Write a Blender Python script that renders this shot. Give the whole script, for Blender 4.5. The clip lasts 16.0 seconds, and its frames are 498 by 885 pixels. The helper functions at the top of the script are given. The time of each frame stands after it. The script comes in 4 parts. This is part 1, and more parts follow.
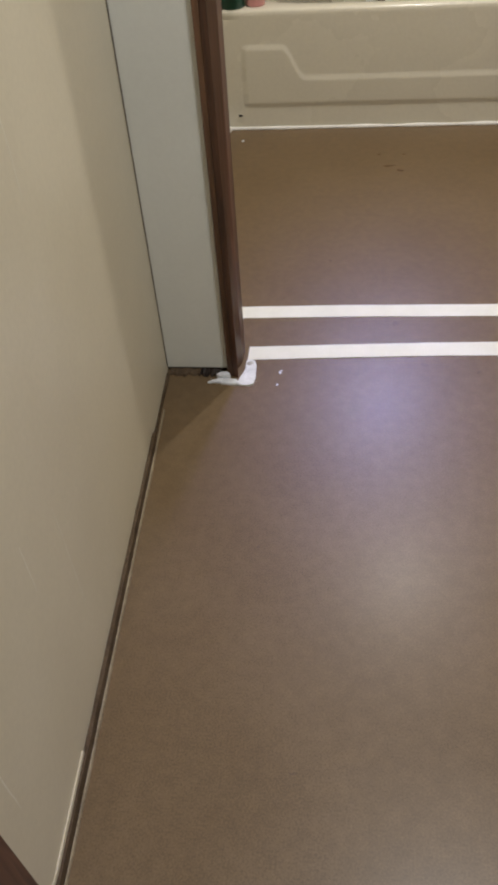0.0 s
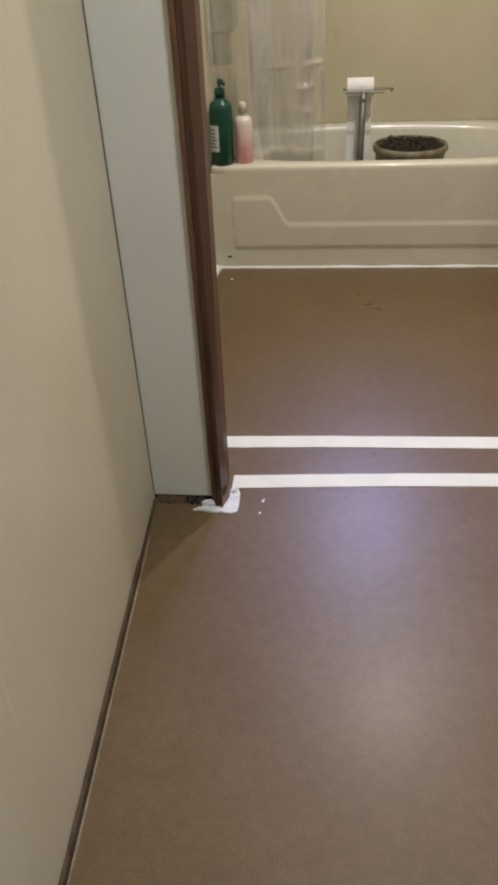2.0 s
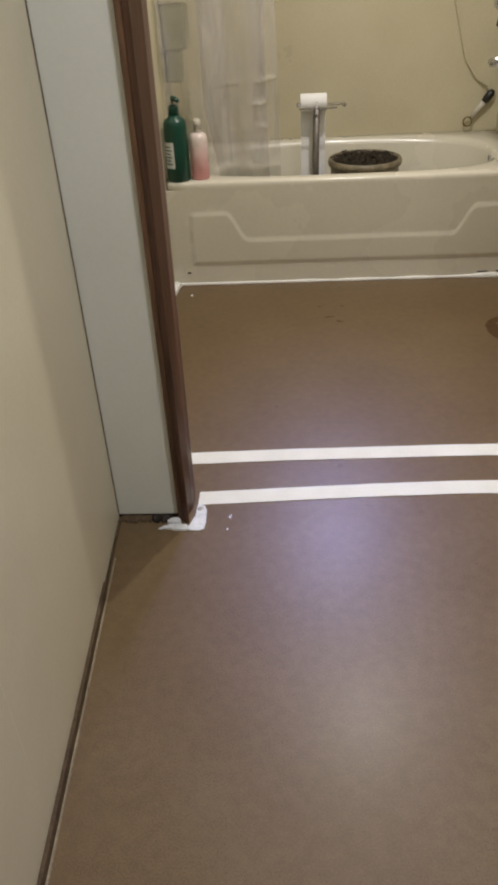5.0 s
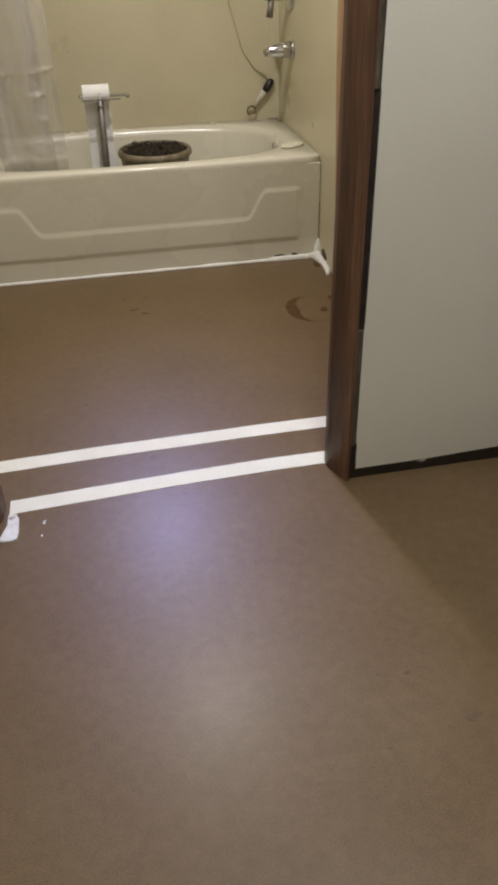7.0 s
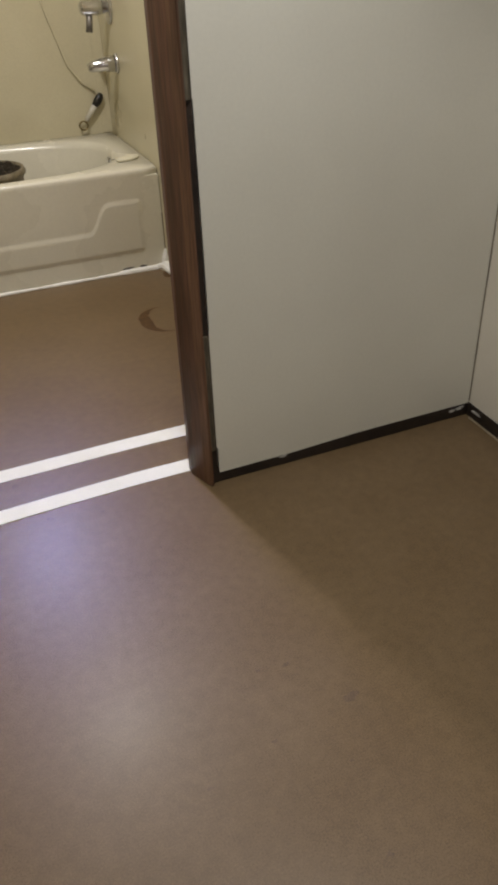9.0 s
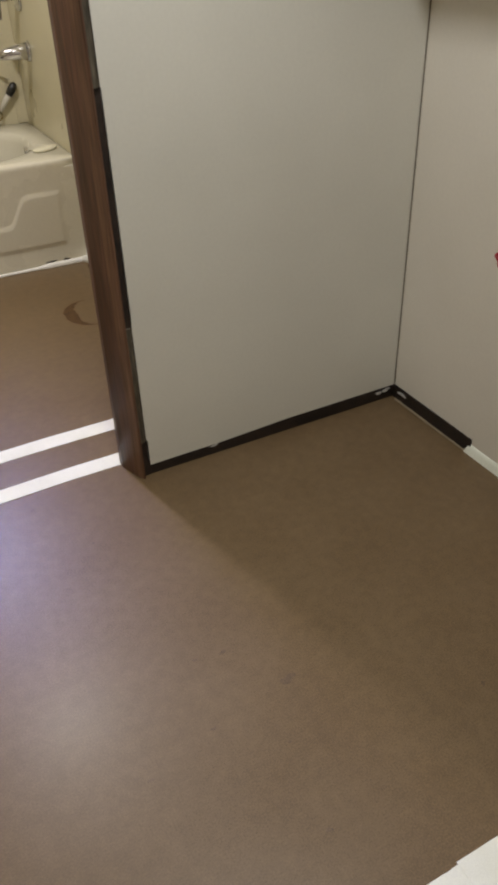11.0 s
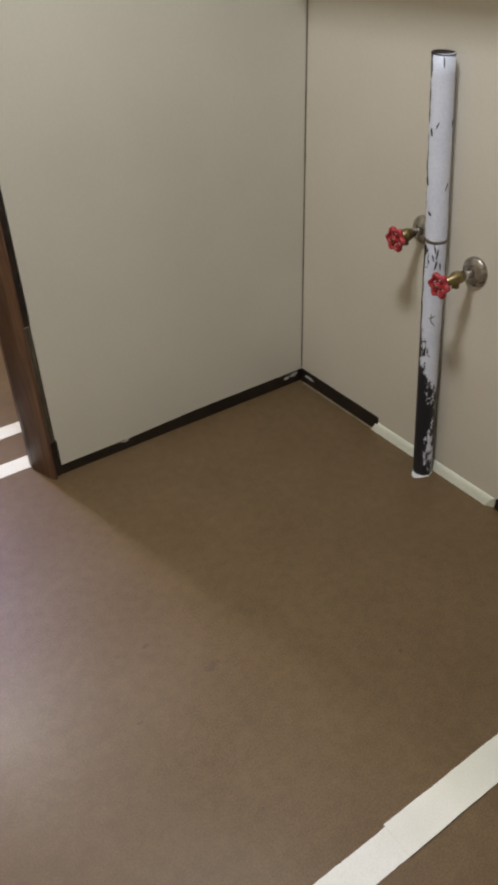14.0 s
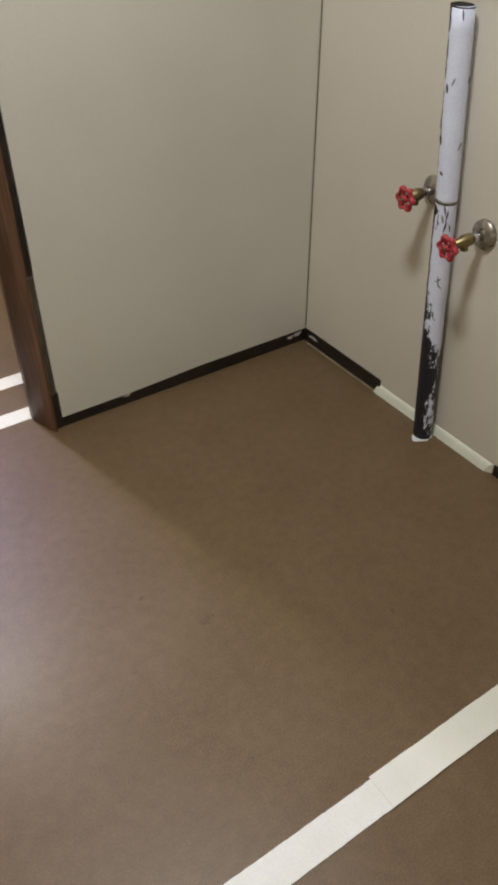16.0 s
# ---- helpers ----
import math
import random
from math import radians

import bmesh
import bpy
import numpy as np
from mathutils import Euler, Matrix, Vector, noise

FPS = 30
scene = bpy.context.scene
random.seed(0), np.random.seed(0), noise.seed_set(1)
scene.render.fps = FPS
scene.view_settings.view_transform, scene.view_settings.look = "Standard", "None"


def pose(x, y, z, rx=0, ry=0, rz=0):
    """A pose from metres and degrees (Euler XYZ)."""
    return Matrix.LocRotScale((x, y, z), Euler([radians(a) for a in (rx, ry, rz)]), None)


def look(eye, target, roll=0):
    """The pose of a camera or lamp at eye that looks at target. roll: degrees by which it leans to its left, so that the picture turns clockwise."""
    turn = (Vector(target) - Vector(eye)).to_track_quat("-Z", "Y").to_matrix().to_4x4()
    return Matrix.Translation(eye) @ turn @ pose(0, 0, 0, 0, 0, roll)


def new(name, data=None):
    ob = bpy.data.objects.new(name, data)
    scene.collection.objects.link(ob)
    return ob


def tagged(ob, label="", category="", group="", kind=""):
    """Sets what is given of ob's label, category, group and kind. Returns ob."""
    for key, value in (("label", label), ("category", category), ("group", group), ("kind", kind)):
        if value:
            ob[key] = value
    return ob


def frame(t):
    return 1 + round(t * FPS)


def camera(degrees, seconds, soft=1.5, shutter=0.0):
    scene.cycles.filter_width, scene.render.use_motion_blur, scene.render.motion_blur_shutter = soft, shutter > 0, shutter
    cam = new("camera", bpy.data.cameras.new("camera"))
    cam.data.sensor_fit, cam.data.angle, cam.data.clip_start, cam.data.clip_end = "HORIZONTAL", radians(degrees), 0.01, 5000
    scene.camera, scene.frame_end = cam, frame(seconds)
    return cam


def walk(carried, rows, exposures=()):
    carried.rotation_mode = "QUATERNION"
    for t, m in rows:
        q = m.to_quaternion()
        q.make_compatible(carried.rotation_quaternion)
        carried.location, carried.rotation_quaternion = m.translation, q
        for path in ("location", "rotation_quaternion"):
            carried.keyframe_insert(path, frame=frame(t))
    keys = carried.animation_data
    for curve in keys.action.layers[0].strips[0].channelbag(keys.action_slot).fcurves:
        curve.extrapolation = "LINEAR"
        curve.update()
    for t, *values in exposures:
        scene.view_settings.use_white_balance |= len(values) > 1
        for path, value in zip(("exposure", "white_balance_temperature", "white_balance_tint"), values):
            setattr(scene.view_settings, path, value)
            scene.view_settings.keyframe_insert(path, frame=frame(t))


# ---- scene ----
cam = camera(36.7, 16.0, soft=3.6)
PATH = [
    (0, (0.231, -1.488, 1.168), (0.003, -0.045, -0.198), -4.7),
    (0.5, (0.244, -1.512, 1.204), (0.041, -0.078, -0.175), -4.7),
    (1, (0.26, -1.521, 1.22), (0.029, -0.085, -0.152), -5.5),
    (1.5, (0.269, -1.53, 1.237), (0.032, 0.044, 0.026), -5.1),
    (2, (0.253, -1.516, 1.24), (0.046, 0.119, 0.106), -3.0),
    (2.5, (0.238, -1.515, 1.233), (0.053, 0.202, 0.224), -2.7),
    (3, (0.243, -1.513, 1.231), (0.071, 0.2, 0.213), -3.3),
    (5.5, (0.267, -1.496, 1.214), (0.194, 0.169, 0.109), -2.9),
    (6, (0.293, -1.502, 1.213), (0.372, 0.168, 0.116), -2.3),
    (6.5, (0.327, -1.507, 1.215), (0.49, 0.15, 0.107), -3.0),
    (7, (0.334, -1.508, 1.211), (0.635, 0.117, 0.083), -1.5),
    (7.5, (0.351, -1.525, 1.221), (0.758, 0.078, 0.096), -1.9),
    (8, (0.361, -1.526, 1.228), (0.835, 0.048, 0.09), -1.7),
    (8.5, (0.378, -1.534, 1.231), (0.901, 0.027, 0.094), -2.0),
    (9, (0.391, -1.533, 1.216), (0.988, 0.014, 0.098), -2.4),
    (9.5, (0.413, -1.54, 1.219), (1.066, -0.038, 0.071), -2.2),
    (10, (0.415, -1.545, 1.221), (1.122, -0.064, 0.077), -2.0),
    (12.5, (0.419, -1.549, 1.204), (1.176, -0.098, 0.053), -2.0),
    (13, (0.419, -1.556, 1.204), (1.255, -0.142, 0.063), -1.6),
    (13.5, (0.434, -1.567, 1.206), (1.31, -0.195, 0.044), -1.2),
    (14, (0.437, -1.57, 1.209), (1.338, -0.218, 0.043), -1.9),
    (14.5, (0.442, -1.573, 1.204), (1.391, -0.263, 0.028), -1.6),
    (15, (0.454, -1.578, 1.207), (1.394, -0.271, 0.019), -2.2),
    (15.5, (0.445, -1.573, 1.205), (1.366, -0.263, 0.007), -1.7),
    (16, (0.437, -1.573, 1.209), (1.297, -0.273, -0.044), -0.2),
]
EXPOSURES = [(0, 0.10), (1, 0.14), (2, 0.05), (3, 0.02), (5.5, 0.06), (6, 0.01), (6.5, 0.02), (9, 0.04), (10, 0.13), (12.5, 0.15), (15, 0.17), (16, 0.21)]
walk(cam, [(t, look(eye, target, roll)) for t, eye, target, roll in PATH], EXPOSURES)

# ---- light ----
world = bpy.data.worlds.new("world")
scene.world = world
world.use_nodes = True
world.node_tree.nodes["Background"].inputs[0].default_value = (0.75, 0.85, 1.0, 1)
world.node_tree.nodes["Background"].inputs[1].default_value = 0.3


def area_lamp(name, m, size, size_y, power, colour):
    data = bpy.data.lights.new(name, "AREA")
    data.shape, data.size, data.size_y, data.energy, data.color = "RECTANGLE", size, size_y, power, colour
    ob = new(name, data)
    ob.matrix_world = m
    return ob


CEIL = 2.4
area_lamp("bathroom_ceiling_light", pose(0.62, 1.14, CEIL - 0.03), 0.09, 0.09, 22.8, (1.0, 0.945, 0.885))
hall_lamp = area_lamp("hall_ceiling_light", pose(0.74, -0.76, CEIL - 0.03), 0.26, 0.26, 14.8, (0.968, 0.972, 0.985))
hall_lamp.data.spread = radians(140)
window = area_lamp("window_daylight", look((0.49, 2.44, 2.12), (0.52, -0.5, 0.0)), 0.40, 0.22, 3.9, (0.47, 0.50, 1.0))
window.data.spread = radians(52)


# ---- materials ----
def mat(name, a, b, rough=0.5, rough_var=0.1, scale=6.0, grain=250.0, grain_amt=0.15, bump=0.1, bump_scale=None,
        metal=0.0, spec=0.5, stretch=(1, 1, 1), coat=0.0, coat_rough=0.08, mottle=None):
    m = bpy.data.materials.new(name)
    m.use_nodes = True
    nt = m.node_tree
    bsdf = nt.nodes["Principled BSDF"]
    geo = nt.nodes.new("ShaderNodeNewGeometry")
    mp = nt.nodes.new("ShaderNodeMapping")
    mp.inputs["Scale"].default_value = stretch
    nt.links.new(geo.outputs["Position"], mp.inputs[0])
    n1 = nt.nodes.new("ShaderNodeTexNoise")
    n1.inputs["Scale"].default_value, n1.inputs["Detail"].default_value = scale, 5
    n2 = nt.nodes.new("ShaderNodeTexNoise")
    n2.inputs["Scale"].default_value, n2.inputs["Detail"].default_value = grain, 2
    nt.links.new(mp.outputs[0], n1.inputs["Vector"])
    nt.links.new(mp.outputs[0], n2.inputs["Vector"])
    ramp = nt.nodes.new("ShaderNodeMapRange")
    ramp.inputs[1].default_value, ramp.inputs[2].default_value = 0.32, 0.68
    nt.links.new(n1.outputs[0], ramp.inputs[0])
    mix = nt.nodes.new("ShaderNodeMix")
    mix.data_type = "RGBA"
    mix.inputs[6].default_value, mix.inputs[7].default_value = (*a, 1), (*b, 1)
    nt.links.new(ramp.outputs[0], mix.inputs[0])
    g = nt.nodes.new("ShaderNodeMapRange")
    g.inputs[1].default_value, g.inputs[2].default_value = 0.3, 0.7
    g.inputs[3].default_value, g.inputs[4].default_value = 1 - grain_amt, 1 + grain_amt
    nt.links.new(n2.outputs[0], g.inputs[0])
    mul = nt.nodes.new("ShaderNodeMix")
    mul.data_type, mul.blend_type = "RGBA", "MULTIPLY"
    mul.inputs[0].default_value = 1.0
    nt.links.new(mix.outputs[2], mul.inputs[6])
    nt.links.new(g.outputs[0], mul.inputs[7])
    top = mul.outputs[2]
    if mottle:
        n3 = nt.nodes.new("ShaderNodeTexNoise")
        n3.inputs["Scale"].default_value, n3.inputs["Detail"].default_value, n3.inputs["Roughness"].default_value = mottle[0], 4, 0.65
        nt.links.new(mp.outputs[0], n3.inputs["Vector"])
        h = nt.nodes.new("ShaderNodeMapRange")
        h.inputs[1].default_value, h.inputs[2].default_value = 0.35, 0.65
        h.inputs[3].default_value, h.inputs[4].default_value = 1 - mottle[1], 1 + mottle[1]
        nt.links.new(n3.outputs[0], h.inputs[0])
        more = nt.nodes.new("ShaderNodeMix")
        more.data_type, more.blend_type = "RGBA", "MULTIPLY"
        more.inputs[0].default_value = 1.0
        nt.links.new(top, more.inputs[6])
        nt.links.new(h.outputs[0], more.inputs[7])
        top = more.outputs[2]
    nt.links.new(top, bsdf.inputs["Base Color"])
    r = nt.nodes.new("ShaderNodeMapRange")
    r.inputs[3].default_value, r.inputs[4].default_value = max(0.02, rough - rough_var), rough + rough_var
    nt.links.new(n1.outputs[0], r.inputs[0])
    nt.links.new(r.outputs[0], bsdf.inputs["Roughness"])
    bsdf.inputs["Metallic"].default_value = metal
    bsdf.inputs["Specular IOR Level"].default_value = spec
    bsdf.inputs["Coat Weight"].default_value, bsdf.inputs["Coat Roughness"].default_value = coat, coat_rough
    if bump:
        bp = nt.nodes.new("ShaderNodeBump")
        bp.inputs["Strength"].default_value, bp.inputs["Distance"].default_value = bump, 0.002
        src = n2
        if bump_scale:
            src = nt.nodes.new("ShaderNodeTexNoise")
            src.inputs["Scale"].default_value = bump_scale
            nt.links.new(mp.outputs[0], src.inputs["Vector"])
        nt.links.new(src.outputs[0], bp.inputs["Height"])
        nt.links.new(bp.outputs[0], bsdf.inputs["Normal"])
    return m


VINYL = mat("brown_sheet_vinyl", (0.141, 0.092, 0.046), (0.159, 0.106, 0.055), 0.40, 0.05, 5, 300, 0.18, 0.03, spec=0.34, coat=0.065, coat_rough=0.25, mottle=(38, 0.08))
WALL_CREAM = mat("cream_wall_board", (0.62, 0.560, 0.420), (0.69, 0.630, 0.490), 0.42, 0.08, 2.5, 120, 0.02, 0.04, 30)
PANEL_WHITE = mat("offwhite_wall_panel", (0.665, 0.645, 0.565), (0.735, 0.715, 0.63), 0.45, 0.08, 2.0, 120, 0.015, 0.03, 30)
RIGHT_WALL = mat("cream_white_wall_board", (0.68, 0.635, 0.545), (0.75, 0.705, 0.615), 0.45, 0.08, 2.0, 120, 0.015, 0.03, 30)
PANEL_GREY = mat("greyish_white_panel", (0.745, 0.762, 0.722), (0.805, 0.822, 0.782), 0.42, 0.08, 2.0, 120, 0.012, 0.03, 30)
BATH_WALL = mat("yellow_cream_bath_wall", (0.56, 0.51, 0.36), (0.62, 0.575, 0.42), 0.30, 0.08, 3.0, 120, 0.03, 0.06, 30)
CEILING = mat("white_ceiling_paint", (0.77, 0.75, 0.69), (0.83, 0.81, 0.75), 0.8, 0.05, 3, 120, 0.03, 0.1)
WOOD_DARK = mat("dark_stained_wood", (0.068, 0.032, 0.020), (0.122, 0.058, 0.037), 0.42, 0.1, 22, 160, 0.3, 0.25, None, 0, 0.4, (1, 1, 0.06), mottle=(26, 0.22))
WOOD_EDGE = mat("worn_brown_wood", (0.100, 0.050, 0.029), (0.168, 0.090, 0.052), 0.5, 0.1, 22, 160, 0.3, 0.25, None, 0, 0.4, (1, 1, 0.06), mottle=(26, 0.22))
WOOD_WORN = mat("greyed_worn_wood", (0.062, 0.052, 0.035), (0.130, 0.110, 0.078), 0.7, 0.1, 40, 160, 0.3, 0.35, None, 0, 0.3, (1, 1, 0.15), mottle=(70, 0.3))
WOOD_PALE = mat("bare_pale_wood", (0.34, 0.215, 0.11), (0.45, 0.30, 0.17), 0.6, 0.1, 18, 130, 0.2, 0.2, None, 0, 0.4, (1, 1, 0.08))
BLACK_GLUE_SHADE = mat("black_residue_and_gap_shade", (0.010, 0.007, 0.006), (0.028, 0.018, 0.013), 0.5, 0.15, 30, 300, 0.4, 0.4)
PAINT_CHIP = mat("white_paint_residue", (0.30, 0.29, 0.27), (0.62, 0.60, 0.56), 0.7, 0.1, 60, 300, 0.2, 0.3)
PUTTY = mat("white_wood_putty", (0.68, 0.70, 0.73), (0.82, 0.83, 0.86), 0.75, 0.1, 30, 160, 0.08, 0.5, 60)
TAPE = mat("cream_masking_tape", (0.79, 0.79, 0.70), (0.85, 0.85, 0.77), 0.6, 0.08, 12, 350, 0.04, 0.1, 120)
TUB = mat("bone_tub_enamel", (0.665, 0.635, 0.535), (0.685, 0.655, 0.555), 0.27, 0.06, 3, 90, 0.02, 0.02, 20, coat=0.1)
CAULK = mat("white_caulk", (0.79, 0.79, 0.77), (0.87, 0.87, 0.86), 0.5, 0.1, 30, 200, 0.06, 0.4, 80)
CHROME = mat("chrome", (0.55, 0.55, 0.57), (0.72, 0.72, 0.74), 0.14, 0.06, 20, 200, 0.03, 0, None, 1.0)
STEEL_DULL = mat("dull_grey_steel", (0.15, 0.14, 0.13), (0.24, 0.22, 0.20), 0.45, 0.1, 30, 200, 0.1, 0.1, None, 0.6)
BRASS = mat("tarnished_brass", (0.18, 0.135, 0.06), (0.31, 0.245, 0.12), 0.35, 0.1, 40, 250, 0.15, 0.1, None, 0.85)
NICKEL = mat("speckled_nickel_flange", (0.20, 0.17, 0.14), (0.58, 0.55, 0.50), 0.3, 0.12, 70, 400, 0.2, 0.15, None, 0.85)
RED = mat("red_handle_paint", (0.37, 0.026, 0.038), (0.48, 0.055, 0.068), 0.35, 0.1, 60, 300, 0.1, 0.1)
GREEN = mat("dark_green_plastic", (0.004, 0.052, 0.034), (0.006, 0.072, 0.047), 0.3, 0.06, 8, 200, 0.05, 0.03)
PINK = mat("pink_lotion_bottle", (0.66, 0.33, 0.31), (0.72, 0.40, 0.37), 0.28, 0.06, 10, 200, 0.03, 0.02)
PINK_PALE = mat("pale_clear_plastic", (0.52, 0.50, 0.43), (0.60, 0.57, 0.50), 0.2, 0.06, 10, 200, 0.03, 0.02)
LABEL = mat("faded_paper_label", (0.58, 0.62, 0.61), (0.68, 0.71, 0.70), 0.5, 0.1, 30, 400, 0.1, 0.05)
INK = mat("grey_label_ink", (0.10, 0.14, 0.14), (0.15, 0.19, 0.19), 0.5, 0.1, 30, 400, 0.1, 0.0)
WHITE_PAPER = mat("white_tissue_paper", (0.86, 0.86, 0.87), (0.91, 0.91, 0.92), 0.9, 0.05, 30, 350, 0.04, 0.3, 200)
BUCKET_OUT = mat("brown_grey_bucket", (0.13, 0.105, 0.065), (0.26, 0.22, 0.15), 0.5, 0.1, 25, 200, 0.3, 0.2)
BUCKET_IN = mat("dark_wet_mop_fibre", (0.022, 0.016, 0.010), (0.055, 0.042, 0.026), 0.85, 0.1, 60, 300, 0.5, 0.8)
BLACK_PLASTIC = mat("black_plastic", (0.008, 0.008, 0.008), (0.018, 0.017, 0.016), 0.4, 0.1, 30, 200, 0.2, 0.1)
WHITE_PLASTIC = mat("white_plastic", (0.68, 0.64, 0.55), (0.75, 0.71, 0.62), 0.35, 0.08, 20, 200, 0.04, 0.05)
SOAP = mat("cream_soap", (0.66, 0.62, 0.48), (0.74, 0.71, 0.58), 0.45, 0.1, 25, 150, 0.05, 0.2)
BEIGE_BEAD = mat("worn_beige_trim", (0.24, 0.19, 0.125), (0.35, 0.285, 0.19), 0.5, 0.1, 25, 200, 0.2, 0.2)
BROWN_STRIP = mat("brown_floor_trim", (0.070, 0.046, 0.027), (0.118, 0.080, 0.048), 0.65, 0.1, 25, 200, 0.2, 0.2, spec=0.2)
STRIP_PALE = mat("pale_greenish_cove_strip", (0.78, 0.80, 0.68), (0.84, 0.86, 0.75), 0.4, 0.08, 15, 200, 0.05, 0.1)
STAIN = mat("dark_rust_floor_stain", (0.062, 0.031, 0.010), (0.112, 0.060, 0.022), 0.6, 0.1, 40, 300, 0.3, 0.1, spec=0.3)
SPECK = mat("dark_floor_speck", (0.092, 0.056, 0.028), (0.13, 0.081, 0.040), 0.5, 0.1, 80, 300, 0.2, 0.1)
# Near-black colour stands for the shade inside the wall and the pipe bore.
CAVITY_SHADE = mat("painted_cavity_shade", (0.008, 0.007, 0.006), (0.018, 0.015, 0.012), 0.8, 0.1, 30, 200, 0.2, 0.2)
CRACK = mat("dirty_corner_joint", (0.16, 0.135, 0.10), (0.26, 0.22, 0.165), 0.8, 0.1, 30, 200, 0.2, 0.2)
SCRATCH = mat("pale_scratch_mark", (0.72, 0.68, 0.57), (0.80, 0.76, 0.65), 0.5, 0.1, 30, 200, 0.1, 0.0)
CADDY = mat("grey_plastic_caddy", (0.33, 0.35, 0.27), (0.40, 0.42, 0.33), 0.4, 0.1, 10, 200, 0.05, 0.05)


def curtain_material(name, low, high):
    m = bpy.data.materials.new(name)
    m.use_nodes = True
    nt = m.node_tree
    nt.nodes.remove(nt.nodes["Principled BSDF"])
    out = nt.nodes["Material Output"]
    clear = nt.nodes.new("ShaderNodeBsdfTransparent")
    clear.inputs[0].default_value = (0.94, 0.94, 0.92, 1)
    milk = nt.nodes.new("ShaderNodeBsdfDiffuse")
    milk.inputs[0].default_value = (0.76, 0.74, 0.75, 1)
    gloss = nt.nodes.new("ShaderNodeBsdfGlossy")
    gloss.inputs["Roughness"].default_value = 0.10
    geo = nt.nodes.new("ShaderNodeNewGeometry")
    nz = nt.nodes.new("ShaderNodeTexNoise")
    nz.inputs["Scale"].default_value = 14
    nt.links.new(geo.outputs["Position"], nz.inputs["Vector"])
    bp = nt.nodes.new("ShaderNodeBump")
    bp.inputs["Strength"].default_value, bp.inputs["Distance"].default_value = 0.15, 0.01
    nt.links.new(nz.outputs[0], bp.inputs["Height"])
    nt.links.new(bp.outputs[0], gloss.inputs["Normal"])
    a = nt.nodes.new("ShaderNodeMixShader")
    mp = nt.nodes.new("ShaderNodeMapping")
    mp.inputs["Scale"].default_value = (1, 1, 0.12)
    nt.links.new(geo.outputs["Position"], mp.inputs[0])
    streak = nt.nodes.new("ShaderNodeTexNoise")
    streak.inputs["Scale"].default_value, streak.inputs["Detail"].default_value = 34, 4
    nt.links.new(mp.outputs[0], streak.inputs["Vector"])
    milkiness = nt.nodes.new("ShaderNodeMapRange")
    milkiness.inputs[1].default_value, milkiness.inputs[2].default_value = 0.30, 0.70
    milkiness.inputs[3].default_value, milkiness.inputs[4].default_value = low, high
    nt.links.new(streak.outputs[0], milkiness.inputs[0])
    nt.links.new(milkiness.outputs[0], a.inputs[0])
    nt.links.new(clear.outputs[0], a.inputs[1])
    nt.links.new(milk.outputs[0], a.inputs[2])
    b = nt.nodes.new("ShaderNodeMixShader")
    b.inputs[0].default_value = 0.19
    nt.links.new(a.outputs[0], b.inputs[1])
    nt.links.new(gloss.outputs[0], b.inputs[2])
    nt.links.new(b.outputs[0], out.inputs[0])
    return m


CURTAIN = curtain_material("clear_vinyl_curtain", 0.18, 0.30)
CURTAIN_DOUBLE = curtain_material("doubled_vinyl_curtain", 0.38, 0.46)


def fill_level(m, low, high, z0, z1):
    """Lotion settled in a clear bottle: tinted below, pale above."""
    nt = m.node_tree
    geo = nt.nodes.new("ShaderNodeNewGeometry")
    sep = nt.nodes.new("ShaderNodeSeparateXYZ")
    nt.links.new(geo.outputs["Position"], sep.inputs[0])
    r = nt.nodes.new("ShaderNodeMapRange")
    r.inputs[1].default_value, r.inputs[2].default_value = z0, z1
    nt.links.new(sep.outputs[2], r.inputs[0])
    mix = nt.nodes.new("ShaderNodeMix")
    mix.data_type = "RGBA"
    mix.inputs[6].default_value, mix.inputs[7].default_value = (*low, 1), (*high, 1)
    nt.links.new(r.outputs[0], mix.inputs[0])
    nt.links.new(mix.outputs[2], nt.nodes["Principled BSDF"].inputs["Base Color"])


fill_level(PINK, (0.72, 0.34, 0.35), (0.74, 0.64, 0.60), 0.46, 0.585)


